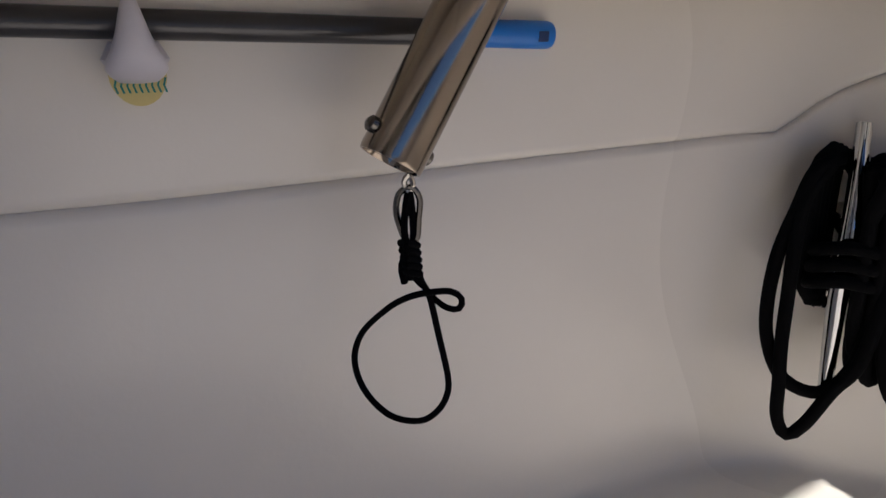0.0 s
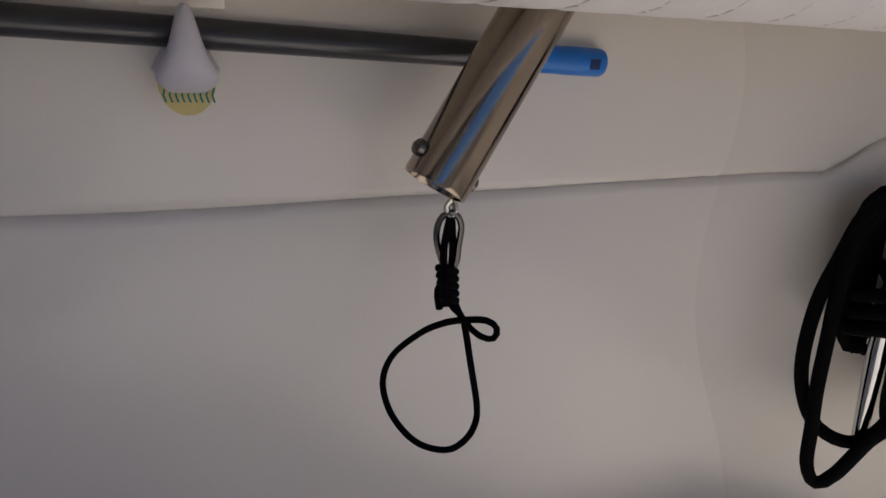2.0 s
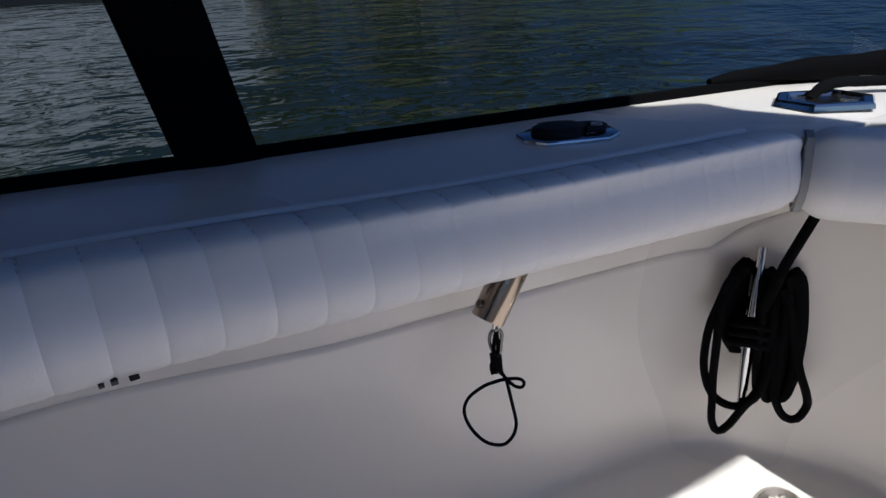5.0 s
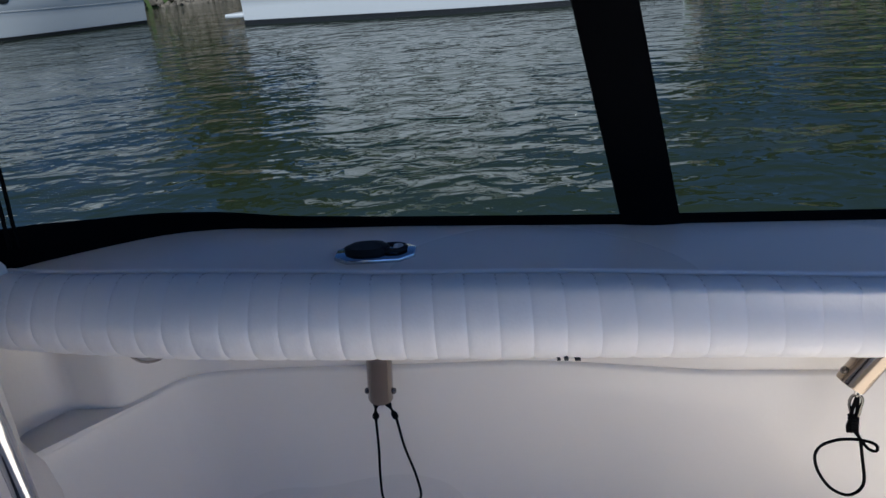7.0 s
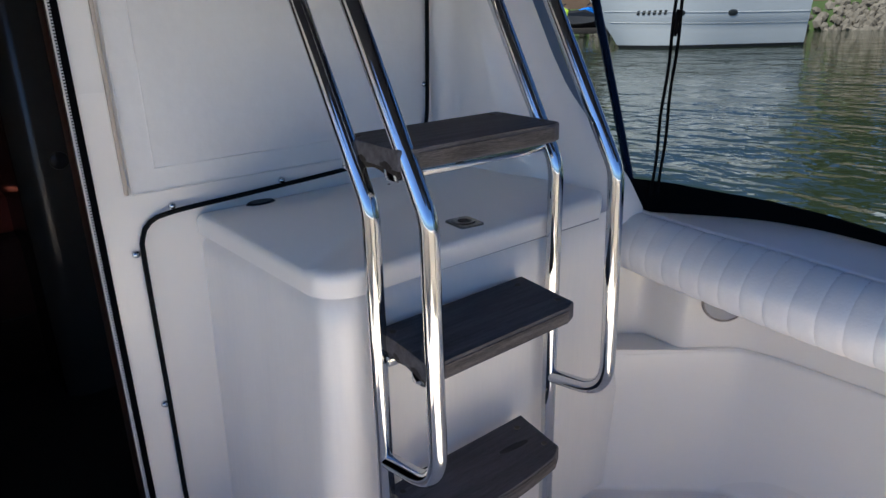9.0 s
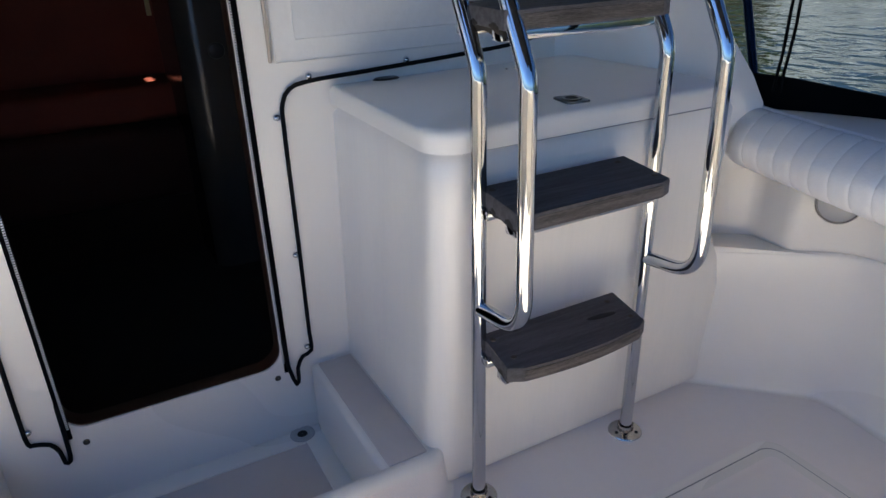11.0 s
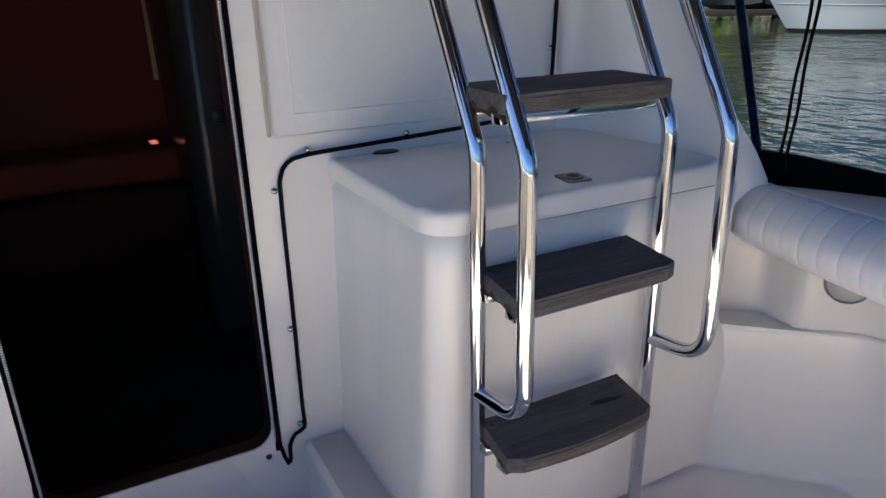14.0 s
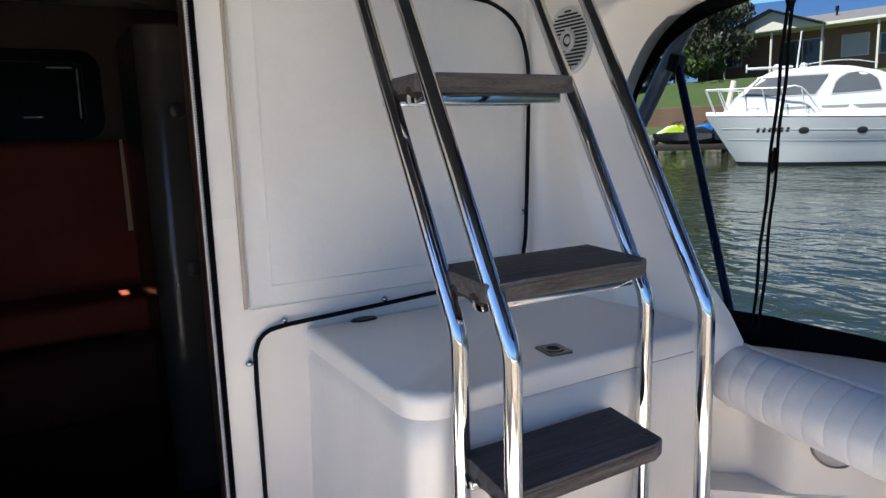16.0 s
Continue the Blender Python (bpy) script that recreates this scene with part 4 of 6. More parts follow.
# ---- rod holders with their caps and lanyards ----
def rod_holder(foot, head, label, spin, deck):
    foot, head = Vector(foot), Vector(head)
    t = thing("rod_holder", label, "rod holder", foot, "rod holders in the coaming")
    d = (head - foot).normalized()
    m = facing(foot, d)
    L = (head - foot).length
    b = bmesh.new()
    lathe(b, [(0.0215, 0.004), (0.0225, 0.0), (0.0242, 0.0), (0.0248, 0.003), (0.0248, L - 0.004)], m, 32)
    lathe(b, [(0.0215, 0.004), (0.0215, L - 0.01)], m, 32)
    tube = part("tube", b, TUBE, t)
    b = bmesh.new()
    lathe(b, [(0.0003, 0.05), (0.0214, 0.05)], m, 24)
    part("tube_inside", b, DEEP, tube)
    ax = Vector((1, 0, 0)) - d * d.x
    ax.normalize()
    for sg in (-1, 1):
        b = bmesh.new()
        mm = facing(foot + d * 0.017 + ax * sg * 0.0245, ax * sg)
        lathe(b, [(0.0003, 0.0065), (0.0035, 0.0062), (0.006, 0.0042), (0.0062, 0.0)], mm, 14)
        part("bolt", b, DARKSTEEL, tube)
    # plate on the coaming
    mp = pose(deck[0], deck[1], TOP + 0.002, 0, 0, spin)
    b = bmesh.new()
    out = [(0.070, -0.016), (0.070, 0.016), (0.045, 0.036), (-0.045, 0.036), (-0.070, 0.016), (-0.070, -0.016), (-0.045, -0.036), (0.045, -0.036)]
    slab(b, out[::-1], 0.0, 0.007, 0.003)
    for v in b.verts:
        v.co = mp @ v.co
    plate = part("plate", b, CHROME, t, "polished six-sided stainless deck plate")
    b = bmesh.new()
    slab(b, [(0.040 * math.cos(a), 0.021 * math.sin(a)) for a in np.linspace(0, 2 * math.pi, 28, endpoint=False)], 0.007, 0.019, 0.005)
    for v in b.verts:
        v.co = mp @ (v.co + Vector((-0.014, 0, 0)))
    cap = part("cap", b, RUBBER, t, "black rubber cap")
    b = bmesh.new()
    sweep(b, [mp @ Vector(p) for p in smooth_path([(0.020, -0.012, 0.013), (0.042, -0.013, 0.012), (0.053, 0.0, 0.012), (0.042, 0.013, 0.012), (0.020, 0.012, 0.013)], 0.005)], 0.0045, 8)
    part("tab", b, RUBBER, cap)
    b = bmesh.new()
    lathe(b, [(0.0055, 0.012), (0.0062, 0.0165), (0.0080, 0.0165), (0.009, 0.012)], mp @ pose(0.041, 0, 0), 18)
    part("eyelet", b, GREYPL, cap, "small pale eyelet")
    return t


rod_holder((1.934, 1.311, 0.495), (2.088, 1.322, 0.730), "polished stainless rod holder leaning aft with black cap", -19, (2.075, 1.318))
rod_holder((1.130, 1.484, 0.408), (1.157, 1.462, 0.730), "polished stainless rod holder with black cap and twin lanyard", -3, (1.164, 1.444))

# lanyard that hangs in a loop below the aft holder
lan = thing("lanyard", "black cord lanyard hanging in a twisted loop on a snap hook", "lanyard", (1.955, 1.305, 0.47))
o, uu, ww = Vector((1.9635, 1.304, 0.386)), Vector((0.88, -0.47, 0.0)), Vector((0, 0, 1))


def hang(px, py, d=0.0, near=0.0):
    """Places about the plane of the loop, in millimetres right of and below the crossing; near swings them into the cockpit."""
    return o + uu * px * 0.001 - ww * py * 0.001 * (1.17 if py > 0 else 1.0) + Vector((0.47, 0.88, 0)) * d + Vector((-0.46, -0.77, 0.44)) * near


loop = [(-16, -20, 0), (-7, -8, 0), (0, 1, 0.006), (8, 31, 0.004), (16, 64, 0.004), (15, 80, 0.014), (7, 92, 0.028), (-8, 97, 0.036), (-32, 91, 0.024), (-53, 73, 0.002), (-62, 51, -0.012), (-55, 30, -0.010),
        (-34, 11, -0.004), (-18, 2, 0.002), (-3, -1, 0.004), (17, 0, 0.012), (26, 6, 0.014), (24, 12, 0.012), (14, 10, 0.008), (2, 1, 0), (-7, -14, 0), (-12, -38, 0)]
bm = bmesh.new()
sweep(bm, smooth_path([hang(x, y, 0.003 * math.sin(i * 1.3), k) for i, (x, y, k) in enumerate(loop)], 0.004), 0.0027, 8)
part("cord", bm, ROPE, lan)
bm = bmesh.new()
for k in range(5):
    y = -42 + k * 6
    sweep(bm, smooth_path([hang(-22 + k, y, 0.004), hang(-16, y - 3, -0.006), hang(-9 + k * 0.5, y + 1, 0.0), hang(-15, y + 5, 0.007), hang(-22 + k, y, 0.004)], 0.004), 0.0032, 7)
sweep(bm, smooth_path([hang(-19, -8, 0.003), hang(-21, -24, 0.004), hang(-12, -46, 0.002), hang(-15, -84, 0.0), hang(-19, -60, -0.003), hang(-18, -46, -0.004), hang(-15, -14, -0.004)], 0.005), 0.003, 7)
part("knot", bm, ROPE, lan, "bulky black knot")
bm = bmesh.new()
sweep(bm, smooth_path([hang(-16, -88, 0.0), hang(-23, -82), hang(-25, -68), hang(-20, -50), hang(-14, -41), hang(-9, -48), hang(-8, -62), hang(-7, -78), hang(-11, -86), hang(-16, -88)], 0.003), 0.0026, 8)
part("snap_hook", bm, DARKSTEEL, lan, "small tarnished snap hook")
bm = bmesh.new()
sweep(bm, smooth_path([hang(-15, -98), hang(-19, -92), hang(-16, -84), hang(-12, -90), hang(-15, -98)], 0.003), 0.0024, 7)
part("ring", bm, STEEL, lan)

lan = thing("lanyard", "black cord lanyard hanging in two strands", "lanyard", (1.13, 1.484, 0.40))
for sg, pts in ((-1, [(1.121, 1.484, 0.402), (1.116, 1.487, 0.380), (1.113, 1.490, 0.355), (1.110, 1.49, 0.28), (1.104, 1.49, 0.20), (1.106, 1.49, 0.14), (1.140, 1.488, 0.105)]),
                (1, [(1.139, 1.484, 0.402), (1.146, 1.485, 0.382), (1.154, 1.488, 0.355), (1.163, 1.49, 0.28), (1.180, 1.49, 0.20), (1.182, 1.49, 0.14), (1.140, 1.488, 0.105)])):
    bm = bmesh.new()
    sweep(bm, smooth_path(pts, 0.008), 0.0027, 8)
    part("cord", bm, ROPE, lan)
    bm = bmesh.new()
    sweep(bm, smooth_path([pts[0], pts[1], pts[2]], 0.004), lambda f: 0.0045 + 0.0025 * math.sin(f * 9), 8)
    part("knot", bm, ROPE, lan)
    bm = bmesh.new()
    sweep(bm, smooth_path([(pts[0][0] - 0.004, 1.484, 0.404), (pts[0][0] - 0.005, 1.484, 0.394), (pts[0][0] + 0.004, 1.484, 0.392), (pts[0][0] + 0.005, 1.484, 0.404), (pts[0][0] - 0.004, 1.484, 0.404)], 0.003), 0.0018, 7)
    part("ring", bm, CHROME, lan)

# ---- pole on a wall hook under the coaming ----
pole = thing("boat_pole", "graphite grey pole with a blue plastic end", "pole", (1.9, 1.39, 0.57))
pa, pb = Vector((1.15, 1.515, 0.610)), Vector((2.085, 1.374, 0.579))
pd = (pb - pa).normalized()
bm = bmesh.new()
sweep(bm, [pa, pa + pd * 0.3, pa + pd * 0.6, pb], 0.0108, 16)
part("shaft", bm, DARKPOLE, pole)
bm = bmesh.new()
m = facing(pb - pd * 0.055, pd)
lathe(bm, [(0.0112, 0.0), (0.0118, 0.004), (0.0118, 0.062), (0.0122, 0.063), (0.0122, 0.098), (0.0112, 0.101), (0.008, 0.102), (0.0003, 0.102)], m, 20)
part("end_cap", bm, BLUE, pole, "bright blue plastic end cap")
bm = bmesh.new()
c = m @ Vector((0, 0, 0.088))
toeye = Vector((-0.55, -0.80, -0.05)).normalized()
box(bm, (-0.005, -0.0045, -0.001), (0.005, 0.0045, 0.0012), 0.0008, m=facing(c + (toeye - pd * toeye.dot(pd)).normalized() * 0.0118, toeye - pd * toeye.dot(pd)))
part("slot", bm, BLUEIN, pole, "dark square slot")

hook = thing("wall_hook", "white plastic adhesive wall hook holding the pole", "hook", (1.785, 1.41, 0.54))
hc = Vector((1.787, 1.405, 0.556))
hn = Vector((-0.16, -0.98, 0)).normalized()
m = facing(hc, hn)
up = (m.inverted().to_3x3() @ Vector((0, 0, 1))).normalized()
sd = up.cross(Vector((0, 0, 1)))


def on(h, v, d):
    return hc + Vector((0.98, -0.16, 0)) * h + Vector((0, 0, v)) + hn * d


bm = bmesh.new()
rows = []
for d in (0.0, 0.002):
    rows.append([on(0.0190 * math.cos(a), 0.000 + 0.022 * math.sin(a), d) for a in np.linspace(0, 2 * math.pi, 28, endpoint=False)])
loft(bm, rows, closed=True)
bm.verts.ensure_lookup_table()
bm.faces.new([bm.verts[28 + i] for i in range(28)])
part("sticker", bm, YELLOW, hook, "round cream sticker with a teal zigzag")
bm = bmesh.new()
for dv, way in ((-0.0078, 1), (-0.0128, -1)):
    for k in range(9):
        h = -0.0165 + k * 0.0040
        a, b = (0.0, 0.0016) if way > 0 else (0.0016, 0.0)
        p = [on(h + a, dv, 0.0026), on(h + a + 0.0014, dv, 0.0026), on(h + b + 0.0014, dv + 0.0052, 0.0026), on(h + b, dv + 0.0052, 0.0026)]
        bm.faces.new([bm.verts.new(q) for q in p])
part("zigzag", bm, TEAL, hook, "teal printed zigzag", smooth=False)
bm = bmesh.new()
rows = []
for v, w, d0, d1 in ((-0.006, 0.004, 0.002, 0.006), (-0.0045, 0.0125, 0.002, 0.018), (0.000, 0.0175, 0.002, 0.028), (0.005, 0.0200, 0.008, 0.034), (0.011, 0.0190, 0.018, 0.038), (0.018, 0.0148, 0.024, 0.040), (0.030, 0.0102, 0.026, 0.041), (0.042, 0.0068, 0.028, 0.040), (0.050, 0.0042, 0.030, 0.038), (0.053, 0.0015, 0.033, 0.036)):
    rows.append([on(w * math.cos(a), v, (d0 + d1) / 2 + (d1 - d0) / 2 * math.sin(a)) for a in np.linspace(0, 2 * math.pi, 20, endpoint=False)])
loft(bm, rows, closed=True, caps=True)
part("hook_arm", bm, HOOKW, hook)
bm = bmesh.new()
loft(bm, [[on(h * g, 0.012 + v * g, d) for h, v in ((-0.0225, -0.002), (-0.0195, -0.007), (-0.016, -0.012), (-0.008, -0.016), (0.008, -0.016), (0.016, -0.012), (0.0195, -0.007), (0.0225, -0.002), (0.016, 0.010), (-0.016, 0.010))] for d, g in ((0.0015, 1.0), (0.004, 0.98), (0.007, 0.86), (0.012, 0.62))], closed=True, caps=True)
part("base", bm, HOOKW, hook, "flared white base")
bm = bmesh.new()
box(bm, (-0.027, -0.012, 0), (0.027, 0.012, 0.001), 0.0005, m=facing(hc + Vector((0.0, 0, 0.062)) + hn * 0.002, hn))
part("tape", bm, GEL, hook, "strip of clear tape")

# ---- cleat and black mooring rope in the aft corner ----
cleat = thing("mooring_cleat", "polished stainless cleat mounted upright on the aft corner", "cleat", (2.455, 1.235, 0.34))
fn = Vector((-0.80, -0.60, 0))
cc = Vector((2.438, 1.218, 0.342))
bm = bmesh.new()
sweep(bm, smooth_path([cc + Vector((0.030, 0.024, 0.146)), cc + Vector((0.014, 0.012, 0.10)), cc + Vector((0.0, 0.0, 0.04)), cc + Vector((0.0, -0.001, 0.0)), cc + Vector((0.0, -0.002, -0.04)), cc + Vector((0.0, -0.006, -0.10)), cc + Vector((0.0, -0.010, -0.148))], 0.012),
      lambda f: 0.0095 + 0.0015 * math.cos((f - 0.5) * 6), 14)
part("horn", bm, CHROME, cleat)
for dz in (-0.035, 0.035):
    bm = bmesh.new()
    sweep(bm, [cc + Vector((0, 0, dz)), cc - fn * 0.03 + Vector((0, 0, dz)), cc - fn * 0.06 + Vector((0, 0, dz * 1.2))], lambda f: 0.010 + 0.010 * max(0, f - 0.6), 14)
    part("post", bm, STEEL, cleat)

rope = thing("mooring_rope", "thick black braided mooring rope coiled and hung on a cleat", "rope", (2.40, 1.22, 0.10))
tang = Vector((-0.60, 0.80, 0))


def coil(s, z, d):
    return cc + tang * s + fn * d + Vector((0, 0, z - cc.z))


random.seed(7)


def strand(name, pts, r=0.0074, label=""):
    b = bmesh.new()
    sweep(b, smooth_path([coil(*p) for p in pts], 0.008), r, 10)
    part(name, b, ROPE, rope, label)


strand("loop", [(0.02, 0.455, -0.01), (0.045, 0.445, 0.01), (0.058, 0.40, 0.018), (0.068, 0.35, 0.02), (0.069, 0.291, 0.02), (0.062, 0.248, 0.02), (0.045, 0.211, 0.02), (0.018, 0.194, 0.02), (-0.008, 0.200, 0.02), (-0.028, 0.24, 0.02), (-0.035, 0.32, 0.01), (-0.03, 0.42, -0.01)])
strand("loop", [(0.03, 0.45, 0.0), (0.051, 0.416, 0.018), (0.054, 0.364, 0.028), (0.052, 0.313, 0.03), (0.049, 0.252, 0.03), (0.044, 0.206, 0.03), (0.039, 0.160, 0.03), (0.026, 0.139, 0.03), (0.010, 0.156, 0.03), (-0.010, 0.204, 0.03), (-0.030, 0.244, 0.03), (-0.04, 0.33, 0.02), (-0.035, 0.42, 0.0)])
for k in range(6):
    a = 0.034 - 0.005 * k
    strand("loop", [(a - 0.01, 0.462 - 0.003 * k, -0.035), (a + 0.008, 0.44, -0.012 - 0.006 * k), (a + 0.006, 0.36, -0.010 - 0.006 * k), (a, 0.31 - 0.008 * (k % 3), -0.012 - 0.005 * k), (a - 0.016, 0.295 - 0.006 * (k % 2), -0.02), (a - 0.034, 0.33, -0.03), (a - 0.04, 0.42, -0.035), (a - 0.01, 0.462 - 0.003 * k, -0.035)])
for k in range(3):
    z0 = 0.318 + 0.019 * k
    strand("wrap", [(-0.045, z0, -0.005), (-0.028, z0 + 0.008, 0.018), (0.0, z0 + 0.012, 0.022), (0.020, z0 + 0.007, 0.016), (0.030, z0 - 0.003, -0.006), (0.012, z0 - 0.008, -0.032), (-0.02, z0 - 0.003, -0.032), (-0.045, z0, -0.005)])
for k in range(12):
    c0 = -0.018 - 0.0044 * k
    dd = 0.012 - 0.011 * (k % 4)
    lo = 0.242 - 0.012 * ((k * 5) % 3) - 0.0015 * k
    strand("loop", [(c0 + 0.012, 0.445 + 0.006 * (k % 3), dd - 0.01), (c0 + 0.006, 0.39, dd + 0.006), (c0 + 0.002, 0.32, dd + 0.006), (c0 - 0.002, lo + 0.03, dd), (c0 - 0.012, lo, dd - 0.005), (c0 - 0.024, lo + 0.03, dd - 0.01), (c0 - 0.022, 0.34, dd - 0.014), (c0 - 0.006, 0.43, dd - 0.014), (c0 + 0.012, 0.445 + 0.006 * (k % 3), dd - 0.01)])
strand("loop", [(-0.035, 0.44, 0.015), (-0.050, 0.41, 0.022), (-0.067, 0.355, 0.022), (-0.085, 0.294, 0.02), (-0.105, 0.245, 0.015), (-0.112, 0.215, 0.01), (-0.100, 0.188, 0.015), (-0.080, 0.190, 0.02), (-0.062, 0.216, 0.022), (-0.05, 0.26, 0.02), (-0.045, 0.32, 0.015)])
strand("tail", [(-0.010, 0.40, 0.022), (-0.020, 0.449, 0.03), (-0.029, 0.491, 0.03), (-0.042, 0.534, 0.03), (-0.065, 0.60, 0.018), (-0.085, 0.66, -0.01), (-0.08, 0.70, -0.05)], 0.0085)
strand("tail", [(-0.03, 0.735, -0.075), (-0.045, 0.752, -0.09), (-0.075, 0.756, -0.12), (-0.12, 0.752, -0.16), (-0.2, 0.752, -0.2)], 0.009)
haw = thing("hawse_fitting", "polished six-sided stainless hawse plate in the coaming corner", "hawse", (2.50, 1.21, 0.73))
m = pose(2.515, 1.215, TOP + 0.004, 0, 0, -26)
bm = bmesh.new()
six = [(0.085, 0.0), (0.050, 0.050), (-0.050, 0.050), (-0.085, 0.0), (-0.050, -0.050), (0.050, -0.050)]
rows = []
for k, z in ((1.0, 0.0), (0.98, 0.007), (0.93, 0.010), (0.76, 0.010), (0.70, 0.006), (0.68, -0.02)):
    rows.append([m @ Vector((x * k, y * k, z)) for x, y in six])
loft(bm, rows, closed=True)
part("plate", bm, CHROME, haw, angle=25)
bm = bmesh.new()
rows = [[m @ Vector((x * k, y * k, z)) for x, y in six] for k, z in ((0.68, 0.004), (0.55, 0.0035), (0.01, 0.003))]
loft(bm, rows, closed=True)
part("throat", bm, STEEL, haw, "bowl of the fitting", angle=25)

roll = thing("rolled_canvas", "rolled black canvas lying on the aft coaming edge", "canvas", (2.7, 1.32, 0.73))
bm = bmesh.new()
sweep(bm, smooth_path([(2.46, outer(2.46) + 0.01, 0.745), (2.55, outer(2.55), 0.752), (2.72, 1.30, 0.756), (2.85, 1.22, 0.76), (2.93, 1.0, 0.757), (2.95, 0.6, 0.755)], 0.03), lambda f: 0.007 + 0.014 * min(1, f * 4) + 0.002 * math.sin(f * 40), 12)
part("roll", bm, BLACK, roll)

# courtesy light in the side
lightf = thing("courtesy_light", "round frosted courtesy light with chrome rim", "light", (0.69, 1.52, 0.556))
m = facing((0.690, 1.520, 0.556), (0.66, -0.75, 0.05)) @ Matrix.Scale(1.12, 4)
bm = bmesh.new()
lathe(bm, [(0.0395, 0.0), (0.0395, 0.006), (0.0415, 0.0075), (0.044, 0.005), (0.045, 0.0)], m, 28)
part("rim", bm, STEEL, lightf)
bm = bmesh.new()
lathe(bm, [(0.0003, 0.017), (0.018, 0.0155), (0.031, 0.011), (0.0395, 0.004)], m, 28)
part("lens", bm, LENS, lightf)

# ---- side curtains: clear panels in black binding ----
def lean(z):
    return -0.05 * (z - TOP)


cur = thing("side_curtain", "clear plastic side curtain bound in black fabric", "curtain", (1.4, 1.55, TOP))
bm = bmesh.new()
xs = list(np.arange(0.11, 2.96, 0.06))
loft(bm, [[Vector((x, outer(x) + 0.010 + lean(z) + 0.004 * math.sin(x * 7 + z * 4), z)) for z in np.linspace(TOP + 0.012, 1.50, 8)] for x in xs])
part("clear_panel", bm, CLEAR, cur)


def band_height(x):
    return float(np.interp(x, (0.43, 0.50, 0.60, 0.75, 0.95, 1.2, 2.7), (0.078, 0.075, 0.058, 0.040, 0.024, 0.016, 0.014)))


bm = bmesh.new()
xs = [0.435] + list(np.arange(0.47, 2.93, 0.05))
rows = []
for x in xs:
    h = band_height(x)
    y = outer(x)
    rows.append([Vector((max(x, 0.485), y - 0.006, TOP - 0.002)), Vector((max(x, 0.462), y - 0.008, TOP + h * 0.5)), Vector((x, y - 0.006, TOP + h)), Vector((x, y + 0.004, TOP + h)), Vector((x, y + 0.006, TOP - 0.002))])
loft(bm, rows, closed=True, caps=True)
part("bottom_binding", bm, BLACK, cur, "black fabric hem along the coaming")
bm = bmesh.new()
rows = []
for z in np.linspace(TOP, 1.54, 10):
    x0 = 1.603 - (z - TOP) * 0.235
    rows.append([Vector((x0, outer(1.60) + lean(z) - 0.010, z)), Vector((x0 + 0.05, outer(1.65) + lean(z) - 0.016, z)), Vector((x0 + 0.098, outer(1.70) + lean(z) - 0.010, z)), Vector((x0 + 0.098, outer(1.70) + lean(z) + 0.004, z)), Vector((x0, outer(1.60) + lean(z) + 0.004, z))])
loft(bm, rows, closed=True, caps=True)
part("zip_flap", bm, BLACK, cur, "broad black fabric zip flap")
bm = bmesh.new()
arch = [(0.165, 1.16), (0.13, 1.23), (0.11, 1.30), (0.119, 1.34), (0.135, 1.37), (0.153, 1.40), (0.175, 1.43), (0.22, 1.475), (0.26, 1.50), (0.303, 1.518), (0.355, 1.53), (0.46, 1.545), (0.72, 1.552), (1.0, 1.555), (1.9, 1.555), (2.9, 1.555)]
rows = []
for i, (x, z) in enumerate(arch):
    w = 0.006 + 0.020 * min(1, max(0, (z - 1.3) / 0.2))
    y = 1.472
    rows.append([Vector((x + 0.028, y - 0.006, z + 0.01)), Vector((x + 0.028 + 0.3 * w, y - 0.004, z - w - 0.008)), Vector((x + 0.028 + 0.3 * w, y + 0.006, z - w - 0.008)), Vector((x + 0.028, y + 0.01, z + 0.01))])
loft(bm, rows, closed=True, caps=True)
part("top_binding", bm, BLACK, cur, "black fabric binding along the arch")

frame_t = thing("curtain_stay", "slim blue-black tube stay with a clamp behind the curtain", "stay", (0.44, 1.53, TOP))
bm = bmesh.new()
sweep(bm, [(0.423, 1.522, TOP + 0.05), (0.234, 1.526, 1.405)], 0.0105, 12)
part("tube", bm, STAY, frame_t)
bm = bmesh.new()
sweep(bm, [(-0.345, 1.66, 0.725), (0.187, 1.66, 1.572)], 0.022, 14)
part("main_tube", bm, GREYTUBE, frame_t, "thick grey tube")
bm = bmesh.new()
box(bm, (-0.017, -0.017, -0.026), (0.017, 0.017, 0.018), 0.005, m=pose(0.232, 1.530, 1.405, 0, 20, 0))
part("clamp", bm, DARKPLAST, frame_t)

cord = thing("blind_cord", "pair of thin black cords with knots hanging beside the curtain", "cord", (0.52, 1.5, TOP + 0.07))
for dx, dy in ((0.0, 0.0), (0.016, 0.006)):
    bm = bmesh.new()
    top = Vector((0.570 + dx * 0.6, 1.466 + dy * 0.4, 1.555))
    bot = Vector((0.498 + dx, 1.492 + dy * 0.6, TOP + 0.045))
    sweep(bm, [top + (bot - top) * f + Vector((0.002 * math.sin(f * 23 + dx * 90), 0, 0)) for f in np.linspace(0, 1, 26)], 0.0036, 8)
    part("strand", bm, ROPE, cord)
top, bot = Vector((0.575, 1.467, 1.555)), Vector((0.506, 1.494, TOP + 0.045))
for f0 in (0.075, 0.50):
    bm = bmesh.new()
    sweep(bm, [top + (bot - top) * (f0 + d) for d in np.linspace(-0.035, 0.035, 9)], lambda f: 0.003 + (0.008 if f0 < 0.2 else 0.003) * math.sin(f * math.pi), 8)
    part("knot", bm, ROPE, cord)

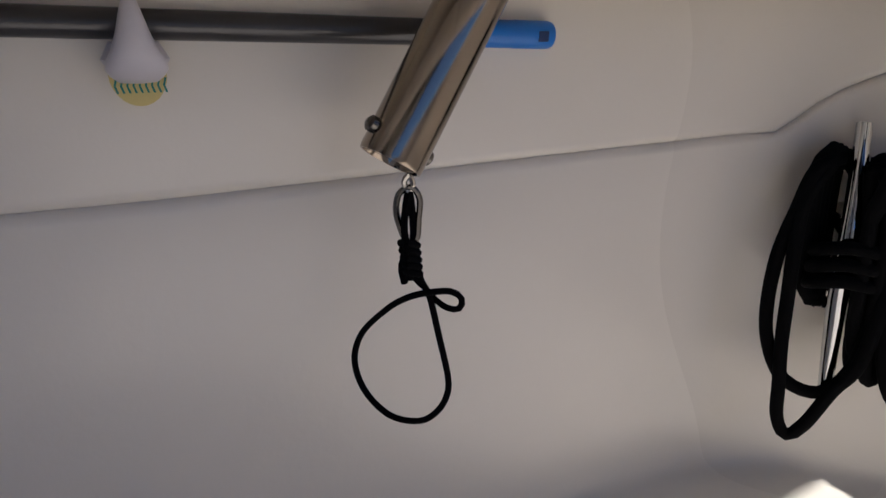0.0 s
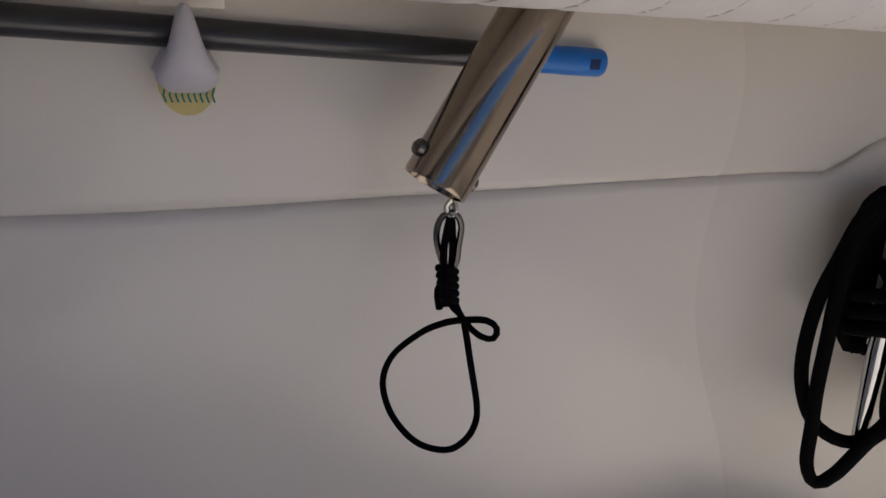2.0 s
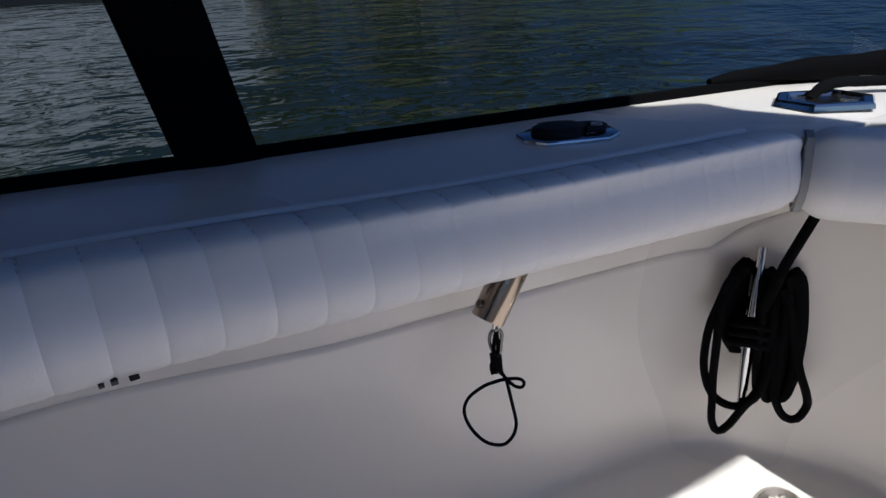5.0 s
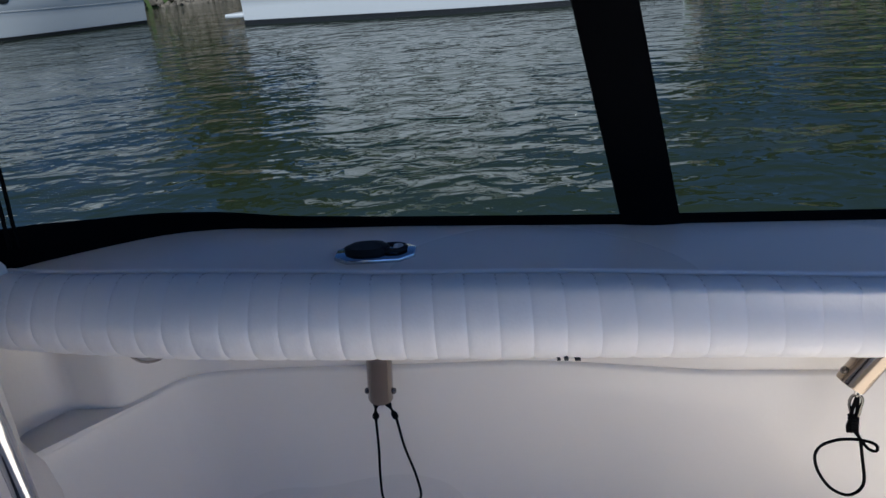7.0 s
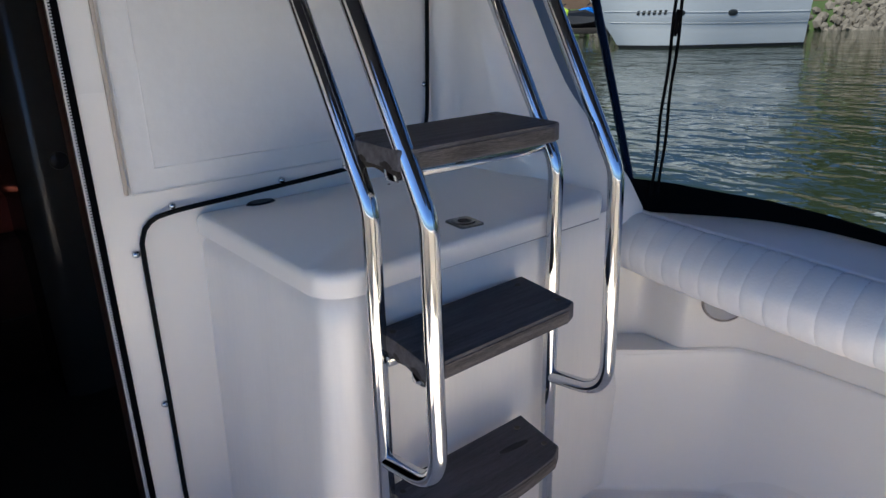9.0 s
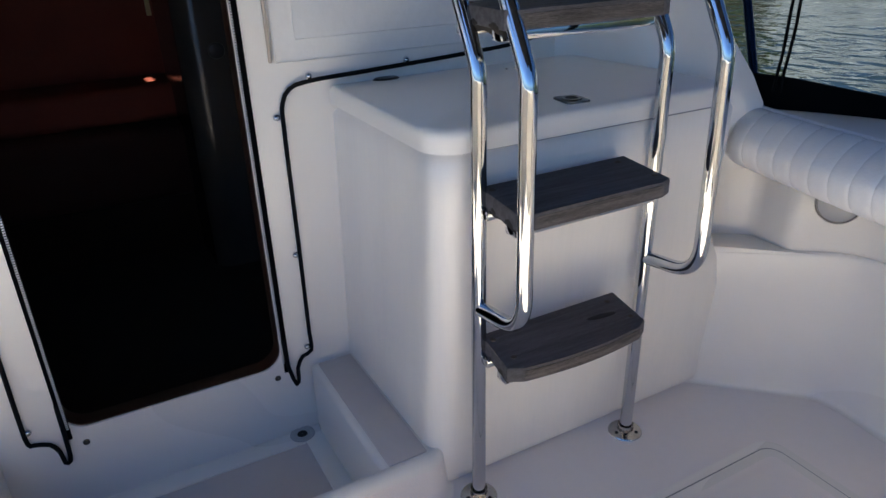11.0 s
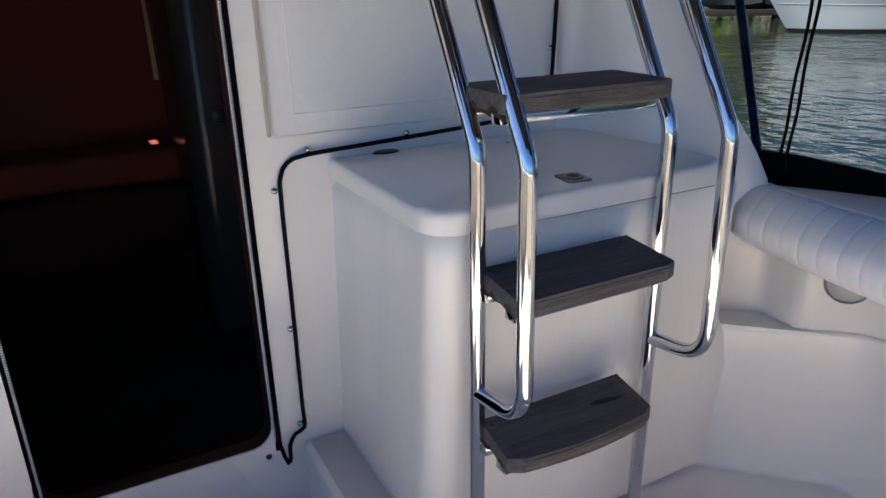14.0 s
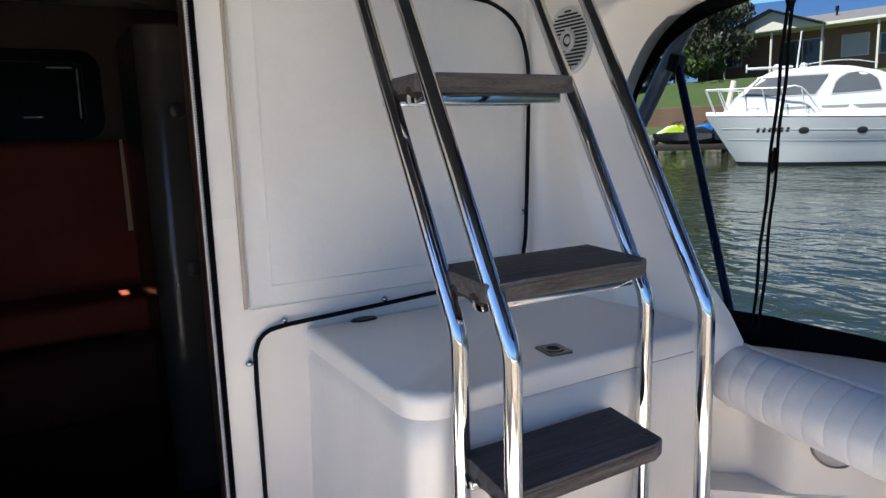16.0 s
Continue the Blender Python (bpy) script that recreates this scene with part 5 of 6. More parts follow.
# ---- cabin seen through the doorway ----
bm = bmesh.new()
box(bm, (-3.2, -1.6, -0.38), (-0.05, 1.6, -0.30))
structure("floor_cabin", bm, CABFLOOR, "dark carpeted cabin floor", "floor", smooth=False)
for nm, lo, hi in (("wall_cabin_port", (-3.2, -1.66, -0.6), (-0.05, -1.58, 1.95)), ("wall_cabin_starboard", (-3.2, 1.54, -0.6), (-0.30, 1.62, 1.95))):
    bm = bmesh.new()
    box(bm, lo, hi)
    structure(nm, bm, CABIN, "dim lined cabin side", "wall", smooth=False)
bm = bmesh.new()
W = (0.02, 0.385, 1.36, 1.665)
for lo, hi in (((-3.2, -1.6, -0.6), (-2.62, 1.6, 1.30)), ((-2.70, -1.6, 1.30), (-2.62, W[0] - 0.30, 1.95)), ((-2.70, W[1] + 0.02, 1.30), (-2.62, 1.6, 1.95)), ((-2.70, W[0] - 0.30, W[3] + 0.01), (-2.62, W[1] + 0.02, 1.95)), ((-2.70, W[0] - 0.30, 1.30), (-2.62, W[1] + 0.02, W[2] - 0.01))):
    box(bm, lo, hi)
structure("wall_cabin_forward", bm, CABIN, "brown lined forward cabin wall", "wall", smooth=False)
win = thing("cabin_window", "small window in a rounded black frame", "window", (-2.6, 0.1, 1.5), kind="structure")
bm = bmesh.new()
o1 = rounded(W[0] - 0.30, W[2] - 0.085, W[1] + 0.085, W[3] + 0.06, 0.10)
i1 = rounded(W[0] - 0.28, W[2], W[1], W[3], 0.03)
rows = [[Vector((-2.62, y, z)) for y, z in o1], [Vector((-2.60, y, z)) for y, z in o1], [Vector((-2.60, y, z)) for y, z in i1], [Vector((-2.66, y, z)) for y, z in i1]]
loft(bm, rows, closed=True)
part("window_frame", bm, NIGHT, win)
bm = bmesh.new()
box(bm, (-2.655, W[0] - 0.29, W[2] - 0.005), (-2.65, W[1] + 0.005, W[3] + 0.005))
part("pane", bm, NIGHT, win, "dark glass pane", smooth=False)
# white bars drawn in place of light reflected in the glass
bm = bmesh.new()
for a, b in (((0.362, 1.385), (0.366, 1.637)), ((0.229, 1.640), (0.345, 1.640)), ((0.104, 1.392), (0.190, 1.394))):
    sweep(bm, [(-2.640, *a), (-2.640, *b)], 0.0045, 6)
part("glint_bars", bm, HULLW, win, "white bars drawn as glints at the edges of the pane")
seat = thing("settee", "dark red upholstered settee with a high back", "settee", (-2.3, 0.1, -0.3))
bm = bmesh.new()
box(bm, (-2.60, -0.9, 0.10), (-2.44, 0.60, 1.265), 0.04, 3)
part("backrest", bm, REDSEAT, seat)
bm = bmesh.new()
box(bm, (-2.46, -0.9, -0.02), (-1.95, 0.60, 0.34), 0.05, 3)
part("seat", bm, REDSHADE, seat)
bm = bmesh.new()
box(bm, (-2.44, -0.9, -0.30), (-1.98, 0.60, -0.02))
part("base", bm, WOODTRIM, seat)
bm = bmesh.new()
loft(bm, [[Vector((-2.437, 0.508, z)), Vector((-2.425, 0.510, z)), Vector((-2.425, 0.510 + w, z)), Vector((-2.437, 0.512 + w, z))] for z, w in ((0.80, 0.020), (1.0, 0.018), (1.27, 0.010))], closed=True, caps=True)
part("moulding", bm, PALEWOOD, seat, "pale varnished edge moulding")
cush = thing("cushion", "long red upholstered cushion lying on the settee", "cushion", (-2.3, -0.1, 0.345))
bm = bmesh.new()
box(bm, (-2.435, -0.88, 0.345), (-2.06, 0.585, 0.515), 0.035, 3)
part("cover", bm, REDSEAT, cush)
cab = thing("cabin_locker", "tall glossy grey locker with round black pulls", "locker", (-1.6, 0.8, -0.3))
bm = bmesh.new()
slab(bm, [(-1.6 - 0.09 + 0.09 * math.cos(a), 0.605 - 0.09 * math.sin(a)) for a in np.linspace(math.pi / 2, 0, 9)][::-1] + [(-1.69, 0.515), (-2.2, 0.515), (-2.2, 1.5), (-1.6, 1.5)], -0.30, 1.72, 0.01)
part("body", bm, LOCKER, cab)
for y, z in ((0.653, 1.375), (0.663, 0.708), (0.745, 0.725)):
    bm = bmesh.new()
    lathe(bm, [(0.0003, 0.012), (0.022, 0.012), (0.034, 0.006), (0.036, 0.0)], facing((-1.599, y, z), (1, 0, 0)), 20)
    part("pull", bm, DARKPLAST, cab)

# ---- water and the far shore ----
WZ = -0.42
bm = bmesh.new()
vs = [bm.verts.new(p) for p in ((-2500, -2500, WZ), (2500, -2500, WZ), (2500, 2500, WZ), (-2500, 2500, WZ))]
bm.faces.new(vs)
structure("water", bm, WATER, "green-brown rippled harbour water", "water", smooth=False)


def bank_edge(x):
    return float(np.interp(x, (-90, -45, -28, -14, 0, 30, 90), (30, 38, 44, 47, 48, 50, 60)))


xs = list(np.arange(-90, 91, 3.0))
bm = bmesh.new()
rows = []
for x in xs:
    y = bank_edge(x)
    rows.append([Vector((x, y, -1.2)), Vector((x, y + 1.0, 0.3)), Vector((x, y + 2.2, 1.25)), Vector((x, y + 3.0, 1.4)), Vector((x, y + 3.2, 2.7)), Vector((x, y + 7, 3.9)), Vector((x, y + 12, 5.2)), Vector((x, y + 30, 5.8)), Vector((x, y + 90, 8.0)), Vector((x * 3, y + 700, 10.0))])
loft(bm, rows)
structure("ground_bank", bm, GRASS, "grassy shore rising behind a rocky water edge", "ground")
bm = bmesh.new()
loft(bm, [[Vector((x, bank_edge(x) + 2.6, 1.2)), Vector((x, bank_edge(x) + 2.7, 2.75)), Vector((x, bank_edge(x) + 3.1, 2.8)), Vector((x, bank_edge(x) + 3.3, 2.4))] for x in xs if -60 < x < 60])
structure("retaining_wall", bm, EARTH, "low brown retaining wall above the rocks", "wall")

random.seed(3)
rock_meshes = []
for k in range(6):
    b = bmesh.new()
    bmesh.ops.create_icosphere(b, subdivisions=1, radius=1.0)
    for v in b.verts:
        v.co *= 0.75 + 0.5 * random.random()
        v.co.z *= 0.7
    rock_meshes.append(finish("rock", b, ROCK, smooth=False))
rip = thing("riprap", "bank of grey boulders along the water's edge", "rocks", (-10, 46, 0), kind="structure")
for k in range(300):
    x = random.uniform(-17, -5)
    f = random.random()
    ob = new("rock", rock_meshes[k % 6])
    ob.parent = rip
    ob.matrix_parent_inverse = Matrix.Translation(rip.location).inverted()
    s = random.uniform(0.16, 0.34)
    ob.matrix_basis = Matrix.LocRotScale((x, bank_edge(x) - 0.2 + 2.4 * f, -0.5 + 1.75 * f), Euler((random.random() * 3, random.random() * 3, random.random() * 6)), (s * 1.3, s, s))


bm = bmesh.new()
for k in range(700):
    x = random.choice((random.uniform(-60, -17), random.uniform(-5, 45), random.uniform(-17, -5)))
    f = random.random()
    m = Matrix.LocRotScale((x, bank_edge(x) - 0.3 + 2.5 * f, -0.55 + 1.75 * f), Euler((random.random() * 3, random.random() * 3, random.random() * 6)), [random.uniform(0.16, 0.36)] * 3)
    bmesh.ops.create_icosphere(bm, subdivisions=1, radius=1.0, matrix=m @ Matrix.Diagonal((1.3, 1, 0.8, 1)))
ob = part("small_rocks", bm, ROCK, rip, smooth=False)
ob["kind"] = "stuff"


def leaf_clump(b, c, r, n, size):
    for _ in range(n):
        d = Vector((random.gauss(0, 1), random.gauss(0, 1), random.gauss(0, 0.8)))
        d = d.normalized() * r * (0.35 + 0.65 * random.random() ** 0.5)
        q = Euler((random.random() * 6, random.random() * 6, random.random() * 6)).to_matrix()
        s = size * (0.6 + 0.8 * random.random())
        p = c + d
        b.faces.new([b.verts.new(p + q @ Vector(v) * s) for v in ((-0.5, -0.25, 0), (0.5, -0.3, 0), (0.7, 0.2, 0.1), (-0.2, 0.4, 0))])


def tree(x, y, z, h, spread, label, leaves, n=30, per=130, size=0.30):
    t = thing("tree", label, "tree", (x, y, z), "trees on the shore")
    b = bmesh.new()
    base = Vector((x, y, z))
    lean_ = Vector((random.uniform(-0.4, 0.4), random.uniform(-0.4, 0.4), 0))
    sweep(b, [base - Vector((0, 0, 0.3)), base + Vector((0, 0, h * 0.25)), base + lean_ + Vector((0, 0, h * 0.6)), base + lean_ * 2 + Vector((0, 0, h * 0.85))], lambda f: h * 0.028 * (1 - 0.8 * f), 8)
    tips = []
    for k in range(n):
        a, up_ = random.random() * 6.28, random.uniform(0.30, 1.0)
        rr = spread * random.uniform(0.35, 1.0) * math.sin(math.pi * min(0.92, 0.22 + up_ * 0.72))
        tip = base + lean_ * up_ + Vector((rr * math.cos(a), rr * math.sin(a), h * up_))
        tips.append(tip)
        if k % 3 == 0:
            s = base + lean_ * 0.5 + Vector((0, 0, h * max(0.2, up_ - 0.25)))
            sweep(b, [s, (s + tip) / 2 + Vector((0, 0, 0.2)), tip], lambda f: h * 0.009 * (1 - 0.7 * f), 6)
    part("trunk", b, BARK, t)
    b = bmesh.new()
    for tip in tips:
        leaf_clump(b, tip, spread * random.uniform(0.22, 0.40), per, size)
    ob = part("crown", b, leaves, t, smooth=False)
    ob["kind"] = "stuff"


def ground_z(x, y):
    d = y - bank_edge(x)
    return float(np.interp(d, (0, 1, 2.2, 3.0, 3.2, 7, 12, 30, 90), (-1.2, 0.3, 1.25, 1.4, 2.7, 3.9, 5.2, 5.8, 8.0)))


for x, dy, h, sp, lf in ((-41.0, 14, 8.5, 4.2, LEAF), (-45.5, 13, 9, 4.5, LEAF), (-47.5, 17, 9, 4.0, LEAF), (-57, 28, 10, 4.6, LEAF), (-52.5, 24, 9, 4.2, LEAF), (-62, 30, 10, 4.8, LEAF), (-49.5, 28, 10, 4.5, LEAF), (-14.5, 6, 12.5, 3.6, LEAF), (-11.0, 8, 13, 4.0, LEAF), (-18, 12, 13, 3.6, LEAF), (-52, 12, 11, 5, LEAF), (12, 9, 9, 4.0, LEAF), (26, 10, 10, 4.5, LEAF), (40, 12, 10, 5, LEAF), (-6.5, 14, 9, 3.6, LEAFB), (54, 12, 12, 5, LEAF), (2, 5, 9, 4, LEAF), (19, 6, 10, 4.5, LEAF), (33, 7, 10, 4.5, LEAF), (47, 8, 11, 5, LEAF), (8, 7, 10, 4, LEAF), (64, 10, 12, 5, LEAF), (-1, 10, 10, 4, LEAF), (76, 10, 12, 5, LEAF)):
    y = bank_edge(x) + dy
    tree(x, y, ground_z(x, y), h, sp, "leafy dark green tree on the shore" if lf is LEAF else "sunlit green tree on the shore", lf)

for x, dy in ((-50, 5), (-47, 6), (-44.5, 9), (-42.5, 12.5), (-40.2, 13), (-58, 24), (-55, 23), (-52, 22), (-49.2, 20), (-46.5, 18)):
    y = bank_edge(x) + dy
    tree(x, y, ground_z(x, y), 3.6 if dy > 17 else 2.8, 2.2 if dy > 17 else 1.8, "low green shrub on the shore", LEAFB if 12 < dy < 17 else LEAF, 22, 130, 0.26)

# ---- house on the shore ----
def house(cx, cy, cz, turn, w, d, h):
    t = thing("house", "low brown brick house with a grey tiled roof and veranda", "house", (cx, cy, cz))
    M = Matrix.Translation((cx, cy, cz)) @ pose(0, 0, 0, 0, 0, turn)

    def put(name, b, mat, parent=None, label="", smooth=False):
        for v in b.verts:
            v.co = M @ v.co
        return part(name, b, mat, parent or t, label, smooth)

    b = bmesh.new()
    box(b, (-w / 2, 0, -1.5), (w / 2, d, h))
    wall = put("wall", b, BRICK)
    ov = 1.1
    b = bmesh.new()
    eave, ridge = h - 0.05, h + 1.6
    pts = [(-w / 2 - ov, -2.6, eave), (w / 2 + ov, -2.6, eave), (w / 2 + ov, d + ov, eave), (-w / 2 - ov, d + ov, eave), (-w / 2 + 3.5, d / 2 - 1, ridge), (w / 2 - 3.5, d / 2 - 1, ridge)]
    v = [b.verts.new(p) for p in pts]
    for f in ((0, 1, 5, 4), (1, 2, 5), (2, 3, 4, 5), (3, 0, 4), (3, 2, 1, 0)):
        b.faces.new([v[i] for i in f])
    roof = put("roof", b, ROOFT)
    b = bmesh.new()
    box(b, (-w / 2 - ov, -2.72, eave - 0.12), (w / 2 + ov, -2.60, eave + 0.12), 0.03)
    put("gutter", b, EAVE, roof, "cream gutter")
    b = bmesh.new()
    box(b, (-w / 2 - ov + 0.1, -2.55, eave - 0.10), (w / 2 + ov - 0.1, 0.05, eave - 0.03))
    put("soffit", b, EAVE)
    for k in range(7):
        x = -w / 2 - 0.2 + k * (w - 0.8) / 6
        b = bmesh.new()
        box(b, (x - 0.08, -2.45, -1.5), (x + 0.08, -2.29, eave - 0.1))
        put("post", b, EAVE)
    for k, (x, ww, z0, z1) in enumerate(((-w * 0.36, 1.5, 0.8, 2.2), (-w * 0.118, 3.4, 0.05, 2.5), (w * 0.045, 2.0, 0.8, 2.5), (w * 0.16, 2.2, 0.8, 2.3), (w * 0.36, 2.2, 0.6, 2.2))):
        b = bmesh.new()
        box(b, (x - ww / 2 - 0.08, -0.06, z0 - 0.08), (x + ww / 2 + 0.08, 0.02, z1 + 0.08), 0.02)
        wd = put("window", b, EAVE)
        n = 1 if k == 2 else 2
        for q in range(n):
            b = bmesh.new()
            box(b, (x - ww / 2 + q * ww / n + 0.03, -0.075, z0), (x - ww / 2 + (q + 1) * ww / n - 0.03, -0.055, z1))
            put("pane", b, TINT if k != 2 else LENS, wd)
    # front gable over the terrace
    ga, gb, gz = -w * 0.34, -w * 0.02, eave + 1.75
    gm = (ga + gb) / 2
    b = bmesh.new()
    loft(b, [[(ga - 0.3, y, eave + 0.08), (gm, y, gz), (gb + 0.3, y, eave + 0.08), (gb + 0.3, y, eave - 0.02), (gm, y, gz - 0.12), (ga - 0.3, y, eave - 0.02)] for y in (-3.3, d / 2 - 1)], closed=True, caps=True)
    put("gable_roof", b, ROOFT, roof)
    b = bmesh.new()
    loft(b, [[(ga, y, eave - 0.02), (gm, y, gz - 0.2), (gb, y, eave - 0.02)] for y in (-2.85, -2.75)], closed=True, caps=True)
    put("gable", b, EAVE, roof, "cream painted gable boarding")
    b = bmesh.new()
    sweep(b, [(ga - 0.3, -3.32, eave + 0.03), (gm, -3.32, gz - 0.05), (gb + 0.3, -3.32, eave + 0.03)], 0.09, 6)
    put("bargeboard", b, DARKSTEEL, roof, "grey bargeboard")
    b = bmesh.new()
    lathe(b, [(0.0, 0.9), (0.14, 0.85), (0.16, 0.5), (0.09, 0.4), (0.09, -0.5)], pose(-1.0, 1.6, h + 1.0), 12)
    put("vent", b, DARKPLAST, roof)


house(-33.0, 60.6, 6.0, 10, 26, 9, 3.4)
house(8.0, 64.0, 3.4, 0, 18, 9, 2.7)
house(44.0, 70.0, 3.6, -8, 18, 9, 2.7)


# ---- moored boats ----
def hull(b, L, beam, bow_h, stern_h, M, rake=1.3, flare=0.55, z0=-0.35, fill=0.5):
    rows = []
    n = 26
    for i in range(n + 1):
        s = i / n
        half = beam / 2 * min(1, (1 - (1 - min(1, s / 0.55)) ** 2.2)) * (1 - 0.10 * max(0, s - 0.6) / 0.4)
        deck = bow_h + (stern_h - bow_h) * (1 - (1 - s) ** 1.6)
        row = []
        for k, f in enumerate((0.0, 0.12, 0.3, 0.5, 0.62, 0.66, 0.8, 0.93, 1.0)):
            z = z0 + (deck - z0) * f
            w = half * (fill + (1 - fill) * f ** flare) * (1.012 if f >= 0.66 else 1.0)
            x = s * L + rake * (1 - f) * (1 - s) ** 2.5
            row.append((x, w, z))
        rows.append(row)
    both = [[M @ Vector((x, -w, z)) for x, w, z in row[::-1]] + [M @ Vector((x, w, z)) for x, w, z in row] for row in rows]
    loft(b, both, caps=False)
    b.verts.ensure_lookup_table()
    b.faces.new([b.verts[len(b.verts) - len(both[0]) + i] for i in range(len(both[0]))])
    return rows


def cruiser(bow, stern):
    """A sports cruiser, bow to stern at the waterline."""
    bow, stern = Vector((*bow, WZ)), Vector((*stern, WZ))
    d = (stern - bow)
    L = d.length
    M = Matrix.Translation(bow) @ pose(0, 0, 0, 0, 0, math.degrees(math.atan2(d.y, d.x))) @ Matrix.Diagonal((L / 10.0, 1.15, 1.36, 1))
    L = 10.0
    t = thing("motor_cruiser", "white sports cruiser moored with bow rails and tinted cabin windows", "motorboat", tuple(bow))
    off = -1.2

    def put(name, b, mat, parent=None, label="", smooth=True, angle=40):
        return part(name, b, mat, parent or t, label, smooth, angle)

    b = bmesh.new()
    rows = hull(b, L - off, 3.5, 1.52, 1.32, M @ Matrix.Translation((off, 0, 0)), rake=2.2, flare=0.8, fill=0.68)
    body = put("hull", b, HULLW)
    # dark boot stripe at the waterline
    b = bmesh.new()
    st = []
    for row in rows:
        zz = [p[2] for p in row]
        st.append([M @ Vector((np.interp(h, zz, [p[0] for p in row]) + off, -np.interp(h, zz, [p[1] for p in row]) - 0.02, h)) for h in (0.10, 0.0, -0.12)])
    loft(b, st)
    put("boot_stripe", b, ANTIF, body, "dark waterline stripe")
    # knuckle lines
    for f in (4, 6):
        b = bmesh.new()
        sweep(b, [M @ Vector((r[f][0] + off, -r[f][1] - 0.002, r[f][2])) for r in rows[1:]], 0.010, 6)
        put("rubbing_strake", b, GREYPL, body)
    b = bmesh.new()
    loft(b, [[M @ Vector((r[-1][0] + off, r[-1][1] * q, r[-1][2] + 0.12 * (1 - q * q) + 0.03)) for q in np.linspace(-1, 1, 11)] for r in rows])
    put("deck", b, HULLW)
    # cabin top
    prof = [(-0.5, 0.40, 0.15), (-0.1, 0.55, 0.42), (0.3, 0.88, 0.72), (0.9, 1.22, 0.9), (1.5, 1.52, 1.05), (2.1, 1.68, 1.15), (4.2, 1.80, 1.34), (5.6, 1.80, 1.36), (7.0, 1.66, 1.34), (8.2, 1.40, 1.34), (9.3, 1.1, 1.3)]
    rws = []
    for x, hgt, w in prof:
        z0 = 1.18 - 0.025 * x
        low = 1.52 - 0.20 * (1 - (1 - (x - off) / (L - off)) ** 1.6) - z0 + 0.01
        mid = max(low + 0.02, hgt * 0.5)
        rws.append([M @ Vector((x, s * ww, z0 + hh)) for s, ww, hh in ((-1, w, low), (-1, w * 0.97, mid), (-1, w * 0.84, max(mid + 0.01, hgt * 0.90)), (-1, w * 0.6, max(mid + 0.02, hgt)), (1, w * 0.6, max(mid + 0.02, hgt)), (1, w * 0.84, max(mid + 0.01, hgt * 0.90)), (1, w * 0.97, mid), (1, w, low))])
    b = bmesh.new()
    loft(b, rws, caps=True)
    put("cabin", b, HULLW, angle=50)
    # windows stand a little proud of the cabin side

    def skin(x, z, out=0.02):
        hgt, w = np.interp(x, [p[0] for p in prof], [p[1] for p in prof]), np.interp(x, [p[0] for p in prof], [p[2] for p in prof])
        f = min(1.0, (z - 1.18 + 0.025 * x) / hgt)
        ww = np.interp(f, (0, 0.5, 0.9, 1.0), (w, w * 0.97, w * 0.84, w * 0.6))
        return M @ Vector((x, -ww - out, z))

    def side_window(shape, label):
        """Dark pane with a pale frame, between a lower and an upper line on the cabin side."""
        for nm, grow, out, mat in (("frame", 0.05, 0.012, GREYPL), ("pane", 0.0, 0.028, CABGLASS)):
            b2 = bmesh.new()
            rr = []
            for k in range(15):
                u = k / 14
                (xa, za), (xb, zb) = shape(u)
                rr.append([skin(xa + (xb - xa) * f + (u - 0.5) * 2 * grow, za - grow + (zb - za + 2 * grow) * f, out) for f in (0, 0.33, 0.66, 1)])
            loft(b2, rr)
            if nm == "frame":
                fr_ = put("window", b2, mat, None, label)
            else:
                put("pane", b2, mat, fr_)

    side_window(lambda u: ((0.60 + 3.35 * u, 2.07), (1.40 + 3.15 * u, 2.60)), "dark raked windscreen and side window")
    side_window(lambda u: ((4.75 + 2.2 * u, 2.07 + 0.06 * u), (4.75 + 2.2 * u, 2.09 + 0.06 * u + 0.52 * math.sqrt(max(0.0, 1 - (2 * u - 1) ** 2)))), "dark half-round cabin window")
    # bow rail
    rail_top, posts = [], []
    for k, s in enumerate((0.04, 0.10, 0.18, 0.26, 0.34, 0.42, 0.50)):
        x = s * (L - off)
        i = min(len(rows) - 1, int(s * 26))
        w = rows[i][-1][1]
        z = rows[i][-1][2]
        up_ = 0.84 if k < 6 else 0.15
        rail_top.append(Vector((x + off - (0.5 if k < 2 else 0.25), -w * 0.93, z + up_)))
        posts.append((Vector((x + off + 0.10, -w * 0.92, z)), rail_top[-1]))
    for sgn in (-1, 1):
        b = bmesh.new()
        S = Matrix.Diagonal((1, -sgn, 1, 1))
        sweep(b, smooth_path([M @ (S @ p) for p in rail_top], 0.2), 0.030, 8)
        bow_rail = put("bow_rail", b, RAILW)
        for a, c in posts[:-1]:
            b = bmesh.new()
            sweep(b, [M @ (S @ a), M @ (S @ c)], 0.026, 6)
            put("stanchion", b, RAILW, bow_rail)
    b = bmesh.new()
    sweep(b, [M @ Vector((0.0, 1.0, 1.6)), M @ Vector((0.35, 1.0, 2.65))], 0.13, 10)
    put("fender", b, EAVE, None, "pale upright fender")
    for sgn in (-1, 1):
        b = bmesh.new()
        sweep(b, smooth_path([M @ Vector((x, sgn * w, z)) for x, w, z in ((3.2, 1.0, 2.88), (4.2, 1.1, 2.96), (5.5, 1.12, 2.98), (6.8, 1.1, 2.86))], 0.3), 0.02, 6)
        put("roof_rail", b, RAILW)
    # portholes and the lettering as plain bars

    def topside(x, z, out):
        at_z = [(np.interp(z, [p[2] for p in r], [p[0] for p in r]) + off, np.interp(z, [p[2] for p in r], [p[1] for p in r])) for r in rows]
